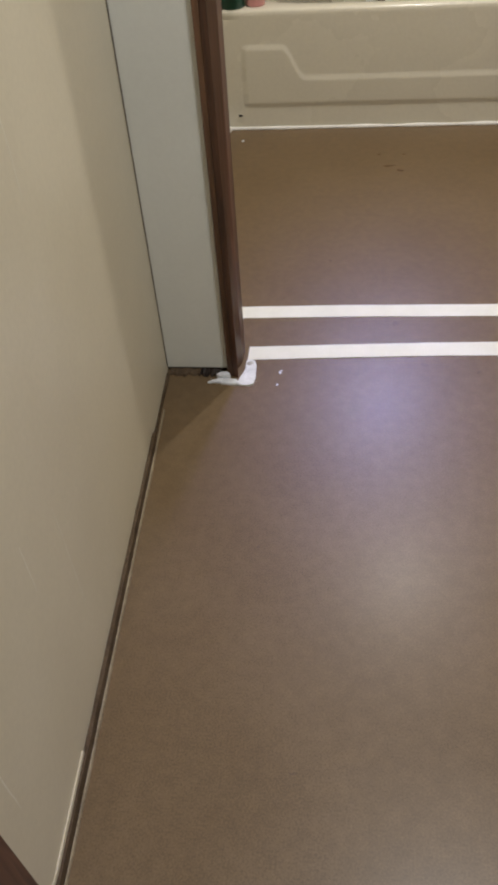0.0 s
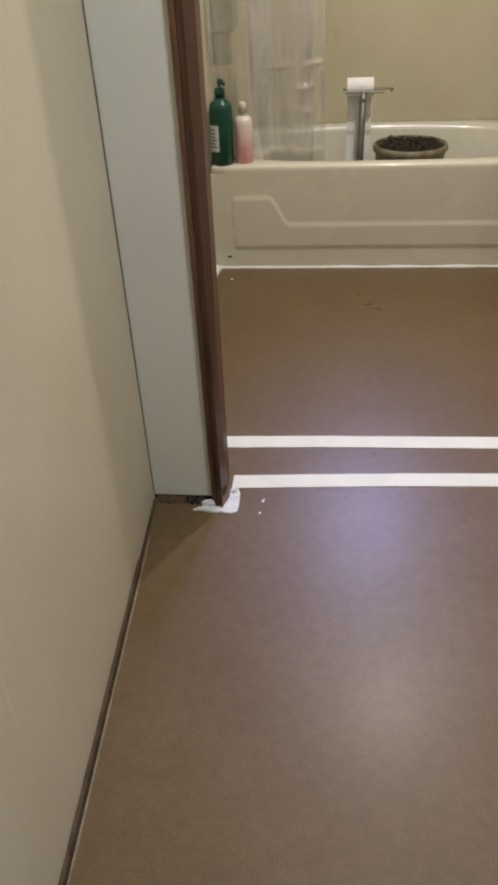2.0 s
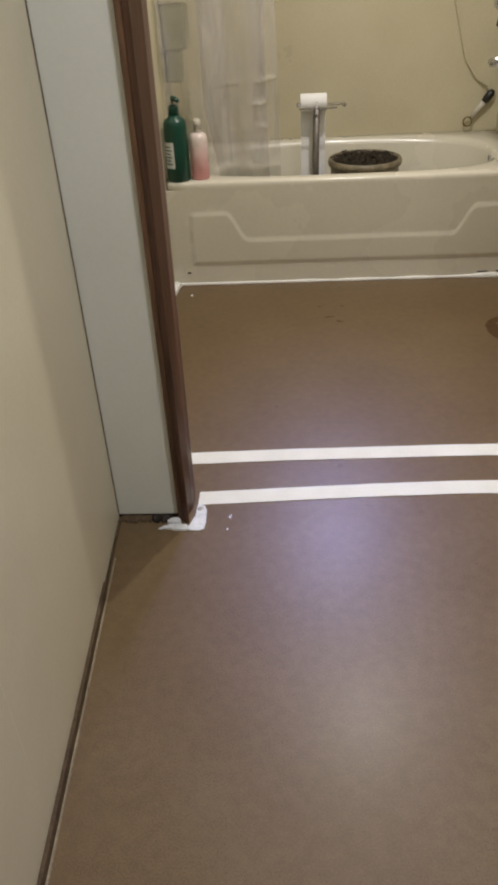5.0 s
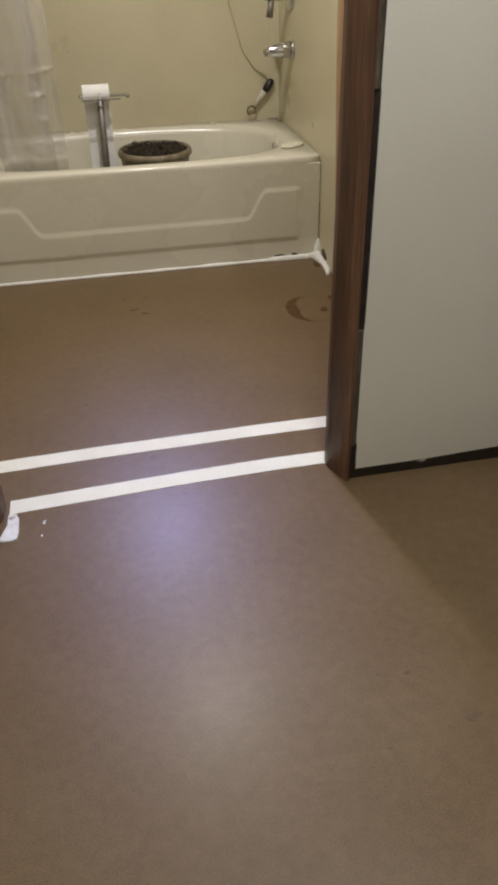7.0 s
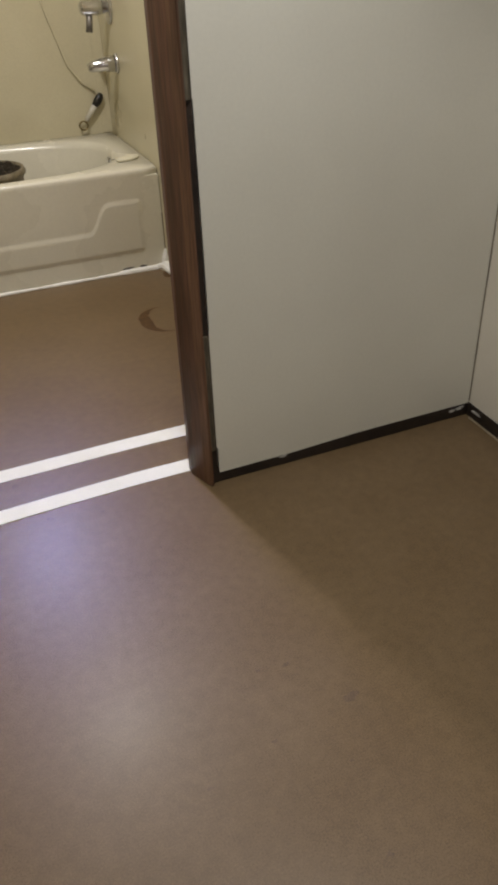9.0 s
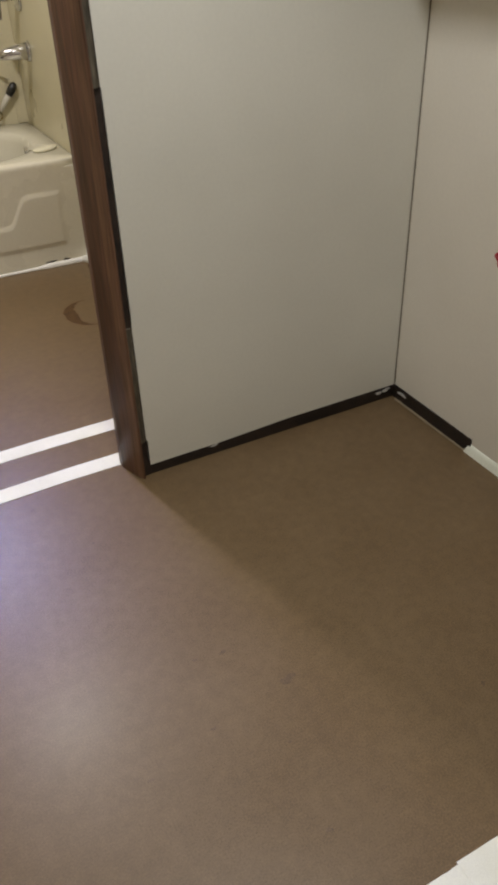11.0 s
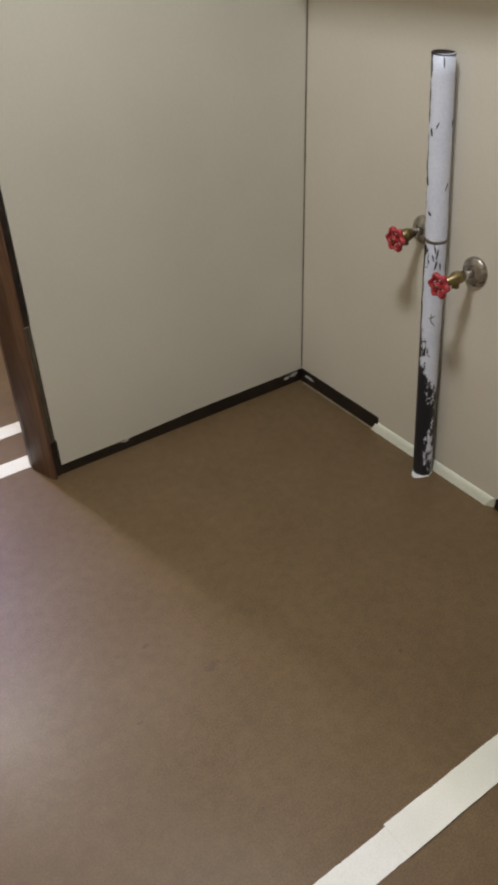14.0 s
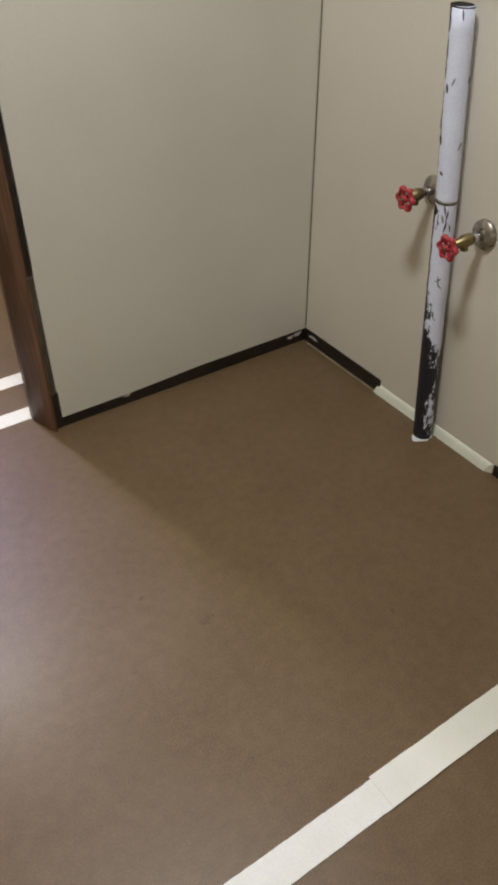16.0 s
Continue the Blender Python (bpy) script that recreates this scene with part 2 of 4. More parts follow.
def pipe_material():
    """White paint flaking off a black pipe: nearly bare at the foot, whole further up."""
    m = mat("flaking_white_paint", (0.74, 0.795, 0.96), (0.80, 0.85, 1.0), 0.45, 0.1, 14, 200, 0.05, 0.2)
    nt = m.node_tree
    bsdf = nt.nodes["Principled BSDF"]
    geo = nt.nodes.new("ShaderNodeNewGeometry")
    sep = nt.nodes.new("ShaderNodeSeparateXYZ")
    nt.links.new(geo.outputs["Position"], sep.inputs[0])
    mp = nt.nodes.new("ShaderNodeMapping")
    mp.inputs["Scale"].default_value = (1, 1, 0.4)
    nt.links.new(geo.outputs["Position"], mp.inputs[0])
    nz = nt.nodes.new("ShaderNodeTexNoise")
    nz.inputs["Scale"].default_value, nz.inputs["Detail"].default_value, nz.inputs["Roughness"].default_value = 58, 6, 0.75
    nt.links.new(mp.outputs[0], nz.inputs["Vector"])
    height = nt.nodes.new("ShaderNodeValToRGB")
    e = height.color_ramp.elements
    e[0].position, e[0].color = 0.0, (0.66, 0.66, 0.66, 1)
    e[1].position, e[1].color = 1.0, (0.10, 0.10, 0.10, 1)
    for p, v in ((0.03, 0.66), (0.06, 0.59), (0.11, 0.62), (0.17, 0.70), (0.23, 0.66), (0.29, 0.50), (0.37, 0.42), (0.44, 0.30), (0.53, 0.30), (0.57, 0.42), (0.596, 0.45), (0.602, 0.02)):
        k = e.new(p)
        k.color = (v, v, v, 1)
    nt.links.new(sep.outputs[2], height.inputs[0])
    # the side towards the corner has lost more paint
    lean = nt.nodes.new("ShaderNodeMath")
    lean.operation = "MULTIPLY_ADD"
    lean.inputs[1].default_value = -0.080
    nt.links.new(sep.outputs[2], lean.inputs[0])
    nt.links.new(sep.outputs[1], lean.inputs[2])
    side = nt.nodes.new("ShaderNodeMapRange")
    side.inputs[1].default_value, side.inputs[2].default_value = -0.565, -0.534
    side.inputs[3].default_value, side.inputs[4].default_value = -0.13, 0.13
    nt.links.new(lean.outputs[0], side.inputs[0])
    rim = nt.nodes.new("ShaderNodeMapRange")
    rim.inputs[1].default_value, rim.inputs[2].default_value = -0.535, -0.527
    rim.inputs[3].default_value, rim.inputs[4].default_value = 0.0, 0.33
    nt.links.new(lean.outputs[0], rim.inputs[0])
    both = nt.nodes.new("ShaderNodeMath")
    nt.links.new(side.outputs[0], both.inputs[0])
    nt.links.new(rim.outputs[0], both.inputs[1])
    side = both
    add = nt.nodes.new("ShaderNodeMath")
    nt.links.new(height.outputs[0], add.inputs[0])
    nt.links.new(side.outputs[0], add.inputs[1])
    less = nt.nodes.new("ShaderNodeMath")
    less.operation = "SUBTRACT"
    nt.links.new(add.outputs[0], less.inputs[0])
    nt.links.new(nz.outputs[0], less.inputs[1])
    sharp = nt.nodes.new("ShaderNodeMapRange")
    sharp.inputs[1].default_value, sharp.inputs[2].default_value = -0.012, 0.012
    nt.links.new(less.outputs[0], sharp.inputs[0])
    old = bsdf.inputs["Base Color"].links[0].from_socket
    mix = nt.nodes.new("ShaderNodeMix")
    mix.data_type = "RGBA"
    nt.links.new(sharp.outputs[0], mix.inputs[0])
    nt.links.new(old, mix.inputs[6])
    mix.inputs[7].default_value = (0.017, 0.019, 0.025, 1)
    nt.links.new(mix.outputs[2], bsdf.inputs["Base Color"])
    return m


PIPE_PAINT = pipe_material()


# ---- builders ----
def link(name, bm, material, smooth=False):
    bmesh.ops.recalc_face_normals(bm, faces=bm.faces)
    me = bpy.data.meshes.new(name)
    bm.to_mesh(me)
    bm.free()
    me.materials.append(material)
    if smooth:
        for p in me.polygons:
            p.use_smooth = True
    return new(name, me)


def part(name, bm, material, parent, label="", smooth=False):
    ob = link(name, bm, material, smooth)
    ob.parent = parent
    ob.matrix_parent_inverse = parent.matrix_world.inverted()
    return tagged(ob, label)


def thing(name, x, y, z, label, category, group=""):
    ob = new(name)
    ob.matrix_world = Matrix.Translation((x, y, z))
    bpy.context.view_layer.update()
    return tagged(ob, label, category, group)


def box(x0, x1, y0, y1, z0, z1, bevel=0.0, bm=None, segments=2):
    bm = bm or bmesh.new()
    made = bmesh.ops.create_cube(bm, size=1, matrix=Matrix.LocRotScale(((x0 + x1) / 2, (y0 + y1) / 2, (z0 + z1) / 2), None, (x1 - x0, y1 - y0, z1 - z0)))
    if bevel:
        edges = list({e for v in made["verts"] for e in v.link_edges})
        bmesh.ops.bevel(bm, geom=edges, offset=bevel, segments=segments, affect="EDGES", profile=0.5)
    return bm


def prism(outline, z0, z1, bm=None):
    """An outline in plan, pulled up from z0 to z1."""
    bm = bm or bmesh.new()
    low = [bm.verts.new((x, y, z0)) for x, y in outline]
    top = [bm.verts.new((x, y, z1)) for x, y in outline]
    n = len(outline)
    for i in range(n):
        bm.faces.new((low[i], low[(i + 1) % n], top[(i + 1) % n], top[i]))
    bm.faces.new(low[::-1])
    bm.faces.new(top)
    return bm


def lathe(profile, m=Matrix(), n=32, bm=None):
    """Radii and heights turned about z, then moved by m."""
    bm = bm or bmesh.new()
    rings = []
    for r, z in profile:
        if r < 1e-6:
            rings.append([bm.verts.new(m @ Vector((0, 0, z)))])
        else:
            rings.append([bm.verts.new(m @ Vector((r * math.cos(2 * math.pi * i / n), r * math.sin(2 * math.pi * i / n), z))) for i in range(n)])
    for a, b in zip(rings, rings[1:]):
        for i in range(n):
            j = (i + 1) % n
            q = [a[i % len(a)], a[j % len(a)], b[j % len(b)], b[i % len(b)]]
            q = list(dict.fromkeys(q))
            if len(q) > 2:
                bm.faces.new(q)
    return bm


def tube(points, radius, n=12, bm=None):
    """A round bar along points."""
    bm = bm or bmesh.new()
    pts = [Vector(p) for p in points]
    rings = []
    for i, p in enumerate(pts):
        d = (pts[min(i + 1, len(pts) - 1)] - pts[max(i - 1, 0)]).normalized()
        q = d.to_track_quat("Z", "Y")
        r = radius[i] if isinstance(radius, (list, tuple)) else radius
        rings.append([bm.verts.new(p + q @ Vector((r * math.cos(2 * math.pi * k / n), r * math.sin(2 * math.pi * k / n), 0))) for k in range(n)])
    for a, b in zip(rings, rings[1:]):
        for k in range(n):
            bm.faces.new((a[k], a[(k + 1) % n], b[(k + 1) % n], b[k]))
    bm.faces.new(rings[0][::-1])
    bm.faces.new(rings[-1])
    return bm


def blob(x, y, z, rx, ry, h, seed, n=28, rough=0.25):
    """A thin uneven patch lying on a floor at z."""
    rnd = random.Random(seed)
    ph = [rnd.uniform(0, 6.28) for _ in range(4)]
    bm = bmesh.new()
    rings = []
    for s, zz in ((1.0, 0.0), (0.93, h * 0.7), (0.6, h)):
        rings.append([])
        for i in range(n):
            a = 2 * math.pi * i / n
            k = s * (1 + rough * (0.5 * math.sin(2 * a + ph[0]) + 0.35 * math.sin(3 * a + ph[1]) + 0.25 * math.sin(5 * a + ph[2]) + 0.15 * math.sin(9 * a + ph[3])))
            rings[-1].append(bm.verts.new((x + rx * k * math.cos(a), y + ry * k * math.sin(a), z + zz)))
    for a, b in zip(rings, rings[1:]):
        for i in range(n):
            bm.faces.new((a[i], a[(i + 1) % n], b[(i + 1) % n], b[i]))
    bm.faces.new(rings[-1])
    return bm


# ---- plan ----
X_L, X_R, Y_BACK = -0.25, 1.25, 2.39      # bathroom walls
X_RW = 1.693                              # hall wall with the valves
Y_HALL = -2.7                             # hall end behind
SLOPE = 0.047                             # the hall's left wall is a little out of square


def left_wall_x(y):
    return -0.199 - SLOPE * y


def structure(name, bm, material, label, category):
    return tagged(link(name, bm, material), label, category, kind="structure")


structure("floor", box(-0.6, 2.1, Y_HALL - 0.1, Y_BACK + 0.1, -0.06, 0.0), VINYL, "brown sheet vinyl floor with faint mottling and stains", "floor")
structure("ceiling", box(-0.6, 2.1, Y_HALL - 0.1, Y_BACK + 0.1, CEIL, CEIL + 0.08), CEILING, "plain painted ceiling", "ceiling")

structure("wall_hall_left", prism([(left_wall_x(0.012), 0.012), (left_wall_x(0.012) - 0.09, 0.012), (left_wall_x(Y_HALL) - 0.09, Y_HALL), (left_wall_x(Y_HALL), Y_HALL)], 0.0, CEIL),
          WALL_CREAM, "cream wall board with pale scratches", "wall")
structure("wall_hall_right", box(X_RW, X_RW + 0.09, Y_HALL, 0.03, 0.0, CEIL), RIGHT_WALL, "off-white wall board behind pipe and valves", "wall")
structure("wall_hall_end", box(-0.4, X_RW + 0.09, Y_HALL - 0.09, Y_HALL, 0.0, CEIL), WALL_CREAM, "plain cream hall end wall", "wall")

# partition: solid core painted near-black for the shade behind the two panels, header over the doorway
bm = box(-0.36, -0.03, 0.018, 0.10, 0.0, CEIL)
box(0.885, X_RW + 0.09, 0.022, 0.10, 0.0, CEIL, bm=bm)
structure("partition_core", bm, CAVITY_SHADE, "solid core painted near-black for the shade behind the panels", "wall core")
# Unseen box, added only to cast the shadow along the right wall's top.
structure("unseen_shade_box", box(X_RW - 0.17, X_RW - 0.001, -0.95, -0.06, 1.244, 1.95, 0.004), PANEL_WHITE, "unseen plain box above the pipe that shades the wall top", "cabinet")
structure("partition_header", box(-0.03, 0.89, 0.0, 0.10, 2.06, CEIL), PANEL_WHITE, "panel above the open doorway", "wall")
structure("wall_panel_left", box(left_wall_x(0) + 0.0020, -0.0437, 0.004, 0.0175, 0.014, CEIL, 0.0008), PANEL_GREY, "greyish white panel with an open gap beneath it", "wall panel")

# right panel, notched beside the casing where the gap painted near-black shows
bm = bmesh.new()
outline = [(0.8985, 0.031), (1.10, 0.0325), (1.32, 0.041), (X_RW - 0.003, 0.042), (X_RW - 0.003, CEIL), (0.8948, CEIL), (0.8948, 0.957), (0.8965, 0.945), (0.8972, 0.60), (0.8968, 0.45), (0.8950, 0.435), (0.8950, 0.115), (0.8985, 0.105)]
front = [bm.verts.new((x, 0.008, z)) for x, z in outline]
back = [bm.verts.new((x, 0.0215, z)) for x, z in outline]
bm.faces.new(front)
bm.faces.new(back[::-1])
for i in range(len(outline)):
    j = (i + 1) % len(outline)
    bm.faces.new((front[i], back[i], back[j], front[j]))
structure("wall_panel_right", bm, PANEL_WHITE, "off-white wall panel with a black gap beside the casing", "wall panel")

# bathroom
structure("wall_bath_left", box(X_L - 0.09, X_L, 0.10, Y_BACK + 0.1, 0.0, CEIL), BATH_WALL, "yellowish cream bathroom wall", "wall")
structure("wall_bath_right", box(X_R, X_R + 0.09, 0.10, Y_BACK + 0.1, 0.0, CEIL), BATH_WALL, "yellowish cream bathroom wall with plumbing", "wall")
bm = box(X_L, X_R, Y_BACK, Y_BACK + 0.09, 0.0, 1.98)
box(X_L, X_R, Y_BACK, Y_BACK + 0.09, 2.33, CEIL, bm=bm)
box(X_L, 0.16, Y_BACK, Y_BACK + 0.09, 1.98, 2.33, bm=bm)
box(0.86, X_R, Y_BACK, Y_BACK + 0.09, 1.98, 2.33, bm=bm)
structure("wall_bath_back", bm, BATH_WALL, "yellowish cream wall behind the bathtub", "wall")
structure("wall_bath_front", box(-0.34, X_L + 0.2, 0.1005, 0.112, 0.0, CEIL), BATH_WALL, "cream back side of the partition", "wall")
structure("wall_bath_front_right", box(0.90, X_R, 0.1005, 0.112, 0.0, CEIL), BATH_WALL, "cream back side of the partition", "wall")
# corner strips of the bath surround
bm = box(X_R - 0.05, X_R - 0.0005, Y_BACK - 0.004, Y_BACK - 0.0005, 0.436, 2.0, 0.001)
structure("corner_trim", bm, BATH_WALL, "flat corner strip of the tub surround", "trim")

# dark joints in the hall corners
structure("corner_joint_right", box(X_RW - 0.0026, X_RW - 0.0005, 0.0055, 0.0078, 0.05, CEIL), CRACK, "dark open joint in the wall corner", "joint")
structure("corner_joint_left", prism([(left_wall_x(0) + 0.0005, 0.0015), (left_wall_x(0) + 0.0018, 0.0020), (left_wall_x(0) + 0.0018, 0.0038), (left_wall_x(0) + 0.0005, 0.0038)], 0.02, CEIL), CRACK, "dark open joint in the wall corner", "joint")


# ---- door casings ----
def casing(name, outline, bead, label, lean=0.0):
    ob = thing(name, outline[0][0], outline[0][1], 0, label, "door casing")
    bm = prism(outline, 0.0, 2.06)
    for v in bm.verts:
        if lean and v.co.x > -0.010 and v.co.z < 0.01:
            v.co.x -= lean
    part("jamb_board", bm, WOOD_DARK, ob)
    part("edge_strip", prism(bead, 0.001, 2.06), WOOD_EDGE, ob, "lighter worn brown edge strip")
    return ob


casing("door_casing", [(-0.026, -0.014), (-0.014, -0.018), (-0.006, 0.010), (0.005, 0.045), (0.006, 0.0995), (-0.029, 0.0995), (-0.029, -0.012)],
       [(-0.0432, 0.0035), (-0.0430, -0.005), (-0.041, -0.009), (-0.0295, -0.013), (-0.0295, 0.0175), (-0.0430, 0.0175)], "dark brown wooden door casing with chipped foot", lean=0.016)
right = casing("door_casing", [(0.872, -0.001), (0.861, 0.022), (0.848, 0.055), (0.841, 0.078), (0.841, 0.0995), (0.876, 0.0995), (0.876, 0.001)],
               [(0.8722, -0.0012), (0.8735, -0.003), (0.8775, -0.003), (0.8775, 0.004), (0.8762, 0.004), (0.8762, 0.0008)], "dark brown wooden door casing with worn edge")
part("face_strip", prism([(0.8719, -0.0032), (0.8593, 0.0212), (0.8608, 0.0218), (0.8721, -0.0012)], 0.0012, 2.058), WOOD_EDGE, right, "lighter brown front face")
for z0, z1 in ((0.11, 0.435), (0.952, 2.06)):
    part("torn_strip", prism([(0.8777, -0.001), (0.886, 0.0015), (0.8934, 0.0065), (0.8934, 0.0215), (0.8777, 0.0215)], z0, z1), WOOD_WORN, right, "greyed strip torn away along its middle")
# A near-black bar fills the gap, so its shade is painted in.
part("gap_shade_fill", box(0.8766, 0.8945, 0.0070, 0.0212, 0.002, 2.05), BLACK_GLUE_SHADE, right, "near-black fill painted in for the shade of the gap")
# bare board on the bathroom's end wall, its edge running out towards the foot
bm = bmesh.new()
rows = []
for z, y in ((0.0, 1.352), (0.30, 1.372), (0.60, 1.408), (0.80, 1.432), (1.00, 1.446), (2.05, 1.46)):
    rows.append([bm.verts.new(p) for p in ((X_R - 0.0005, 1.05, z), (X_R - 0.0005, y, z), (X_R - 0.008, y, z), (X_R - 0.009, y - 0.004, z), (X_R - 0.009, 1.05, z))])
for a, b in zip(rows, rows[1:]):
    for k in range(5):
        bm.faces.new((a[k], a[(k + 1) % 5], b[(k + 1) % 5], b[k]))
bm.faces.new(rows[0][::-1])
bm.faces.new(rows[-1])
structure("end_panel", bm, WOOD_PALE, "bare pale wooden board on the bathroom wall", "wood panel")

# casing of another door in the hall's left wall
yd = -1.212
ob = thing("door_casing", left_wall_x(yd), yd, 0, "dark brown wooden casing on the cream wall", "door casing")
part("casing_board", prism([(left_wall_x(yd) + 0.0005, yd), (left_wall_x(yd) + 0.016, yd - 0.002), (left_wall_x(yd - 0.07) + 0.016, yd - 0.07), (left_wall_x(yd - 0.07) + 0.0005, yd - 0.07)], 0.0, 2.06), WOOD_DARK, ob)

# ---- floor trim ----
# brown strip and beige bead along the left wall
ys = [-0.15 - 0.0325 * i for i in range(33)]


def along_left(ys, inner, outer, z0, z1, wobble, seed):
    rnd = random.Random(seed)
    bm = bmesh.new()
    rows = []
    for y in ys:
        w = rnd.uniform(-wobble, wobble)
        rows.append([bm.verts.new((left_wall_x(y) + a, y, z)) for a, z in ((inner, z0), (outer + w, z0), (outer * 0.8 + inner * 0.2 + w, z1 + w), (inner, z1 + w))])
    for a, b in zip(rows, rows[1:]):
        for k in range(4):
            bm.faces.new((a[k], a[(k + 1) % 4], b[(k + 1) % 4], b[k]))
    bm.faces.new(rows[0])
    bm.faces.new(rows[-1][::-1])
    return bm


structure("baseboard_strip", along_left([y for y in ys if y < -0.24], 0.0006, 0.009, 0.0, 0.018, 0.0010, 3), BROWN_STRIP, "brown strip left along the wall foot", "baseboard")
structure("baseboard_bead", along_left(ys, 0.0105, 0.0145, 0.0, 0.005, 0.0008, 4), BEIGE_BEAD, "thin worn beige bead on the floor edge", "trim")
structure("baseboard_lip", along_left([y for y in ys if y < -0.97], 0.0004, 0.0030, 0.0195, 0.026, 0.001, 5), WALL_CREAM, "cream lip above the brown strip", "trim")
structure("baseboard_start", along_left([-0.012, -0.06, -0.10, -0.148, -0.19, -0.244], 0.0006, 0.006, 0.0, 0.007, 0.001, 6), BROWN_STRIP, "dark gap filler at the wall foot", "trim")

# black residue where skirting was torn away
def along_panel(x0, x1, seed):
    """A ragged remnant lying on the floor before the left panel."""
    rnd = random.Random(seed)
    bm = bmesh.new()
    rows = []
    for i in range(11):
        x = x0 + (x1 - x0) * i / 10
        d, h = rnd.uniform(-0.022, -0.008), rnd.uniform(0.007, 0.013)
        rows.append([bm.verts.new(v) for v in ((x, 0.0055, 0.0004), (x, d, 0.0004), (x, d + 0.004, h * 0.6), (x, 0.0055, h))])
    for a, b in zip(rows, rows[1:]):
        for k in range(4):
            bm.faces.new((a[k], a[(k + 1) % 4], b[(k + 1) % 4], b[k]))
    bm.faces.new(rows[0])
    bm.faces.new(rows[-1][::-1])
    return bm


structure("baseboard_residue_panel", box(0.8935, X_RW - 0.0008, 0.0095, 0.0205, 0.001, 0.0445), BLACK_GLUE_SHADE, "black adhesive band where skirting is missing", "baseboard")
structure("baseboard_residue_wall", box(X_RW - 0.0045, X_RW - 0.0006, -0.338, 0.0075, 0.001, 0.044, 0.0012), BLACK_GLUE_SHADE, "black adhesive band where skirting is missing", "baseboard")
structure("baseboard_residue_far", box(X_RW - 0.0045, X_RW - 0.0006, Y_HALL, -0.752, 0.001, 0.031, 0.0012), BLACK_GLUE_SHADE, "black adhesive band where skirting is missing", "baseboard")
structure("baseboard_residue_left", box(left_wall_x(0) + 0.01, -0.062, 0.006, 0.0175, 0.0005, 0.0135), BLACK_GLUE_SHADE, "black dirty gap below the panel", "baseboard")
structure("baseboard_residue_brown", along_panel(-0.190, -0.112, 61), BROWN_STRIP, "splintered brown skirting remnant below the panel", "baseboard")
structure("baseboard_residue_black", along_panel(-0.116, -0.060, 62), BLACK_GLUE_SHADE, "black glue lump below the panel", "baseboard")


def chip(name, x, y, z, rx, rz, axis, seed):
    bm = blob(0, 0, 0, rx, rz, 0.0012, seed, 22, 0.4)
    turn = pose(x, y, z, 90, 0, 0) if axis == "y" else pose(x, y, z, 90, 0, -90)
    bmesh.ops.transform(bm, matrix=turn, verts=bm.verts)
    return structure(name, bm, PAINT_CHIP, "pale paint smear on the black band", "paint smear")


chip("paint_smear", 1.085, 0.0092, 0.0275, 0.010, 0.004, "y", 1)
chip("paint_smear", 1.662, 0.0092, 0.030, 0.014, 0.006, "y", 2)
chip("paint_smear", 1.636, 0.0092, 0.026, 0.009, 0.006, "y", 8)
chip("paint_smear", X_RW - 0.0048, -0.035, 0.028, 0.017, 0.006, "x", 3)

structure("floor_edge_line", box(X_RW - 0.0105, X_RW - 0.0048, -0.33, -0.01, 0.0002, 0.003, 0.001), BEIGE_BEAD, "thin pale line along the floor edge", "trim")

# pale cove strip, in two lengths either side of the pipe
for a, b in ((-0.338, -0.512), (-0.540, -0.748)):
    bm = bmesh.new()
    prof = [(0.0006, 0.0), (0.011, 0.0), (0.0105, 0.002), (0.0085, 0.010), (0.006, 0.019), (0.003, 0.025), (0.0006, 0.027)]
    va = [bm.verts.new((X_RW - p, a + (0.016 * (p / 0.011) if a == -0.338 else 0), z)) for p, z in prof]
    vb = [bm.verts.new((X_RW - p, b + (0.018 * (p / 0.011) if b == -0.748 else 0), z)) for p, z in prof]
    for i in range(len(prof)):
        j = (i + 1) % len(prof)
        bm.faces.new((va[i], va[j], vb[j], vb[i]))
    bm.faces.new(va[::-1])
    bm.faces.new(vb)
    tagged(link("cove_strip", bm, STRIP_PALE), "pale greenish vinyl cove strip along wall foot", "cove strip", "cove strips", "")


# ---- tape ----
def tape(name, pts, width, z, seed, label):
    """Flat tape along plan points, its near edge on them."""
    rnd = random.Random(seed)
    bm = bmesh.new()
    rows = []
    n = 40
    for i in range(n + 1):
        s = i / n * (len(pts) - 1)
        k = min(int(s), len(pts) - 2)
        f = s - k
        x = pts[k][0] * (1 - f) + pts[k + 1][0] * f
        y = pts[k][1] * (1 - f) + pts[k + 1][1] * f
        w = rnd.uniform(-0.0005, 0.0005)
        rows.append([bm.verts.new(v) for v in ((x, y + w, z), (x, y + w, z + 0.0012), (x, y + width - w, z + 0.0012), (x, y + width - w, z))])
    for a, b in zip(rows, rows[1:]):
        for j in range(4):
            bm.faces.new((a[j], a[(j + 1) % 4], b[(j + 1) % 4], b[j]))
    bm.faces.new(rows[0])
    bm.faces.new(rows[-1][::-1])
    return tagged(link(name, bm, TAPE), label, "tape", "floor tapes")


tape("floor_tape", [(0.0015, 0.055), (0.25, 0.070), (0.47, 0.082), (0.70, 0.090), (0.868, 0.090)], 0.056, 0.0003, 1, "cream masking tape strip across the doorway floor")
tape("floor_tape", [(-0.05, 0.243), (0.25, 0.255), (0.47, 0.259), (0.70, 0.264), (0.95, 0.264)], 0.057, 0.0003, 2, "cream masking tape strip inside the bathroom doorway")
tape("floor_tape", [(0.62, -1.226), (0.80, -1.2255), (0.955, -1.2245)], 0.056, 0.0003, 3, "wide cream tape strip on the hall floor")
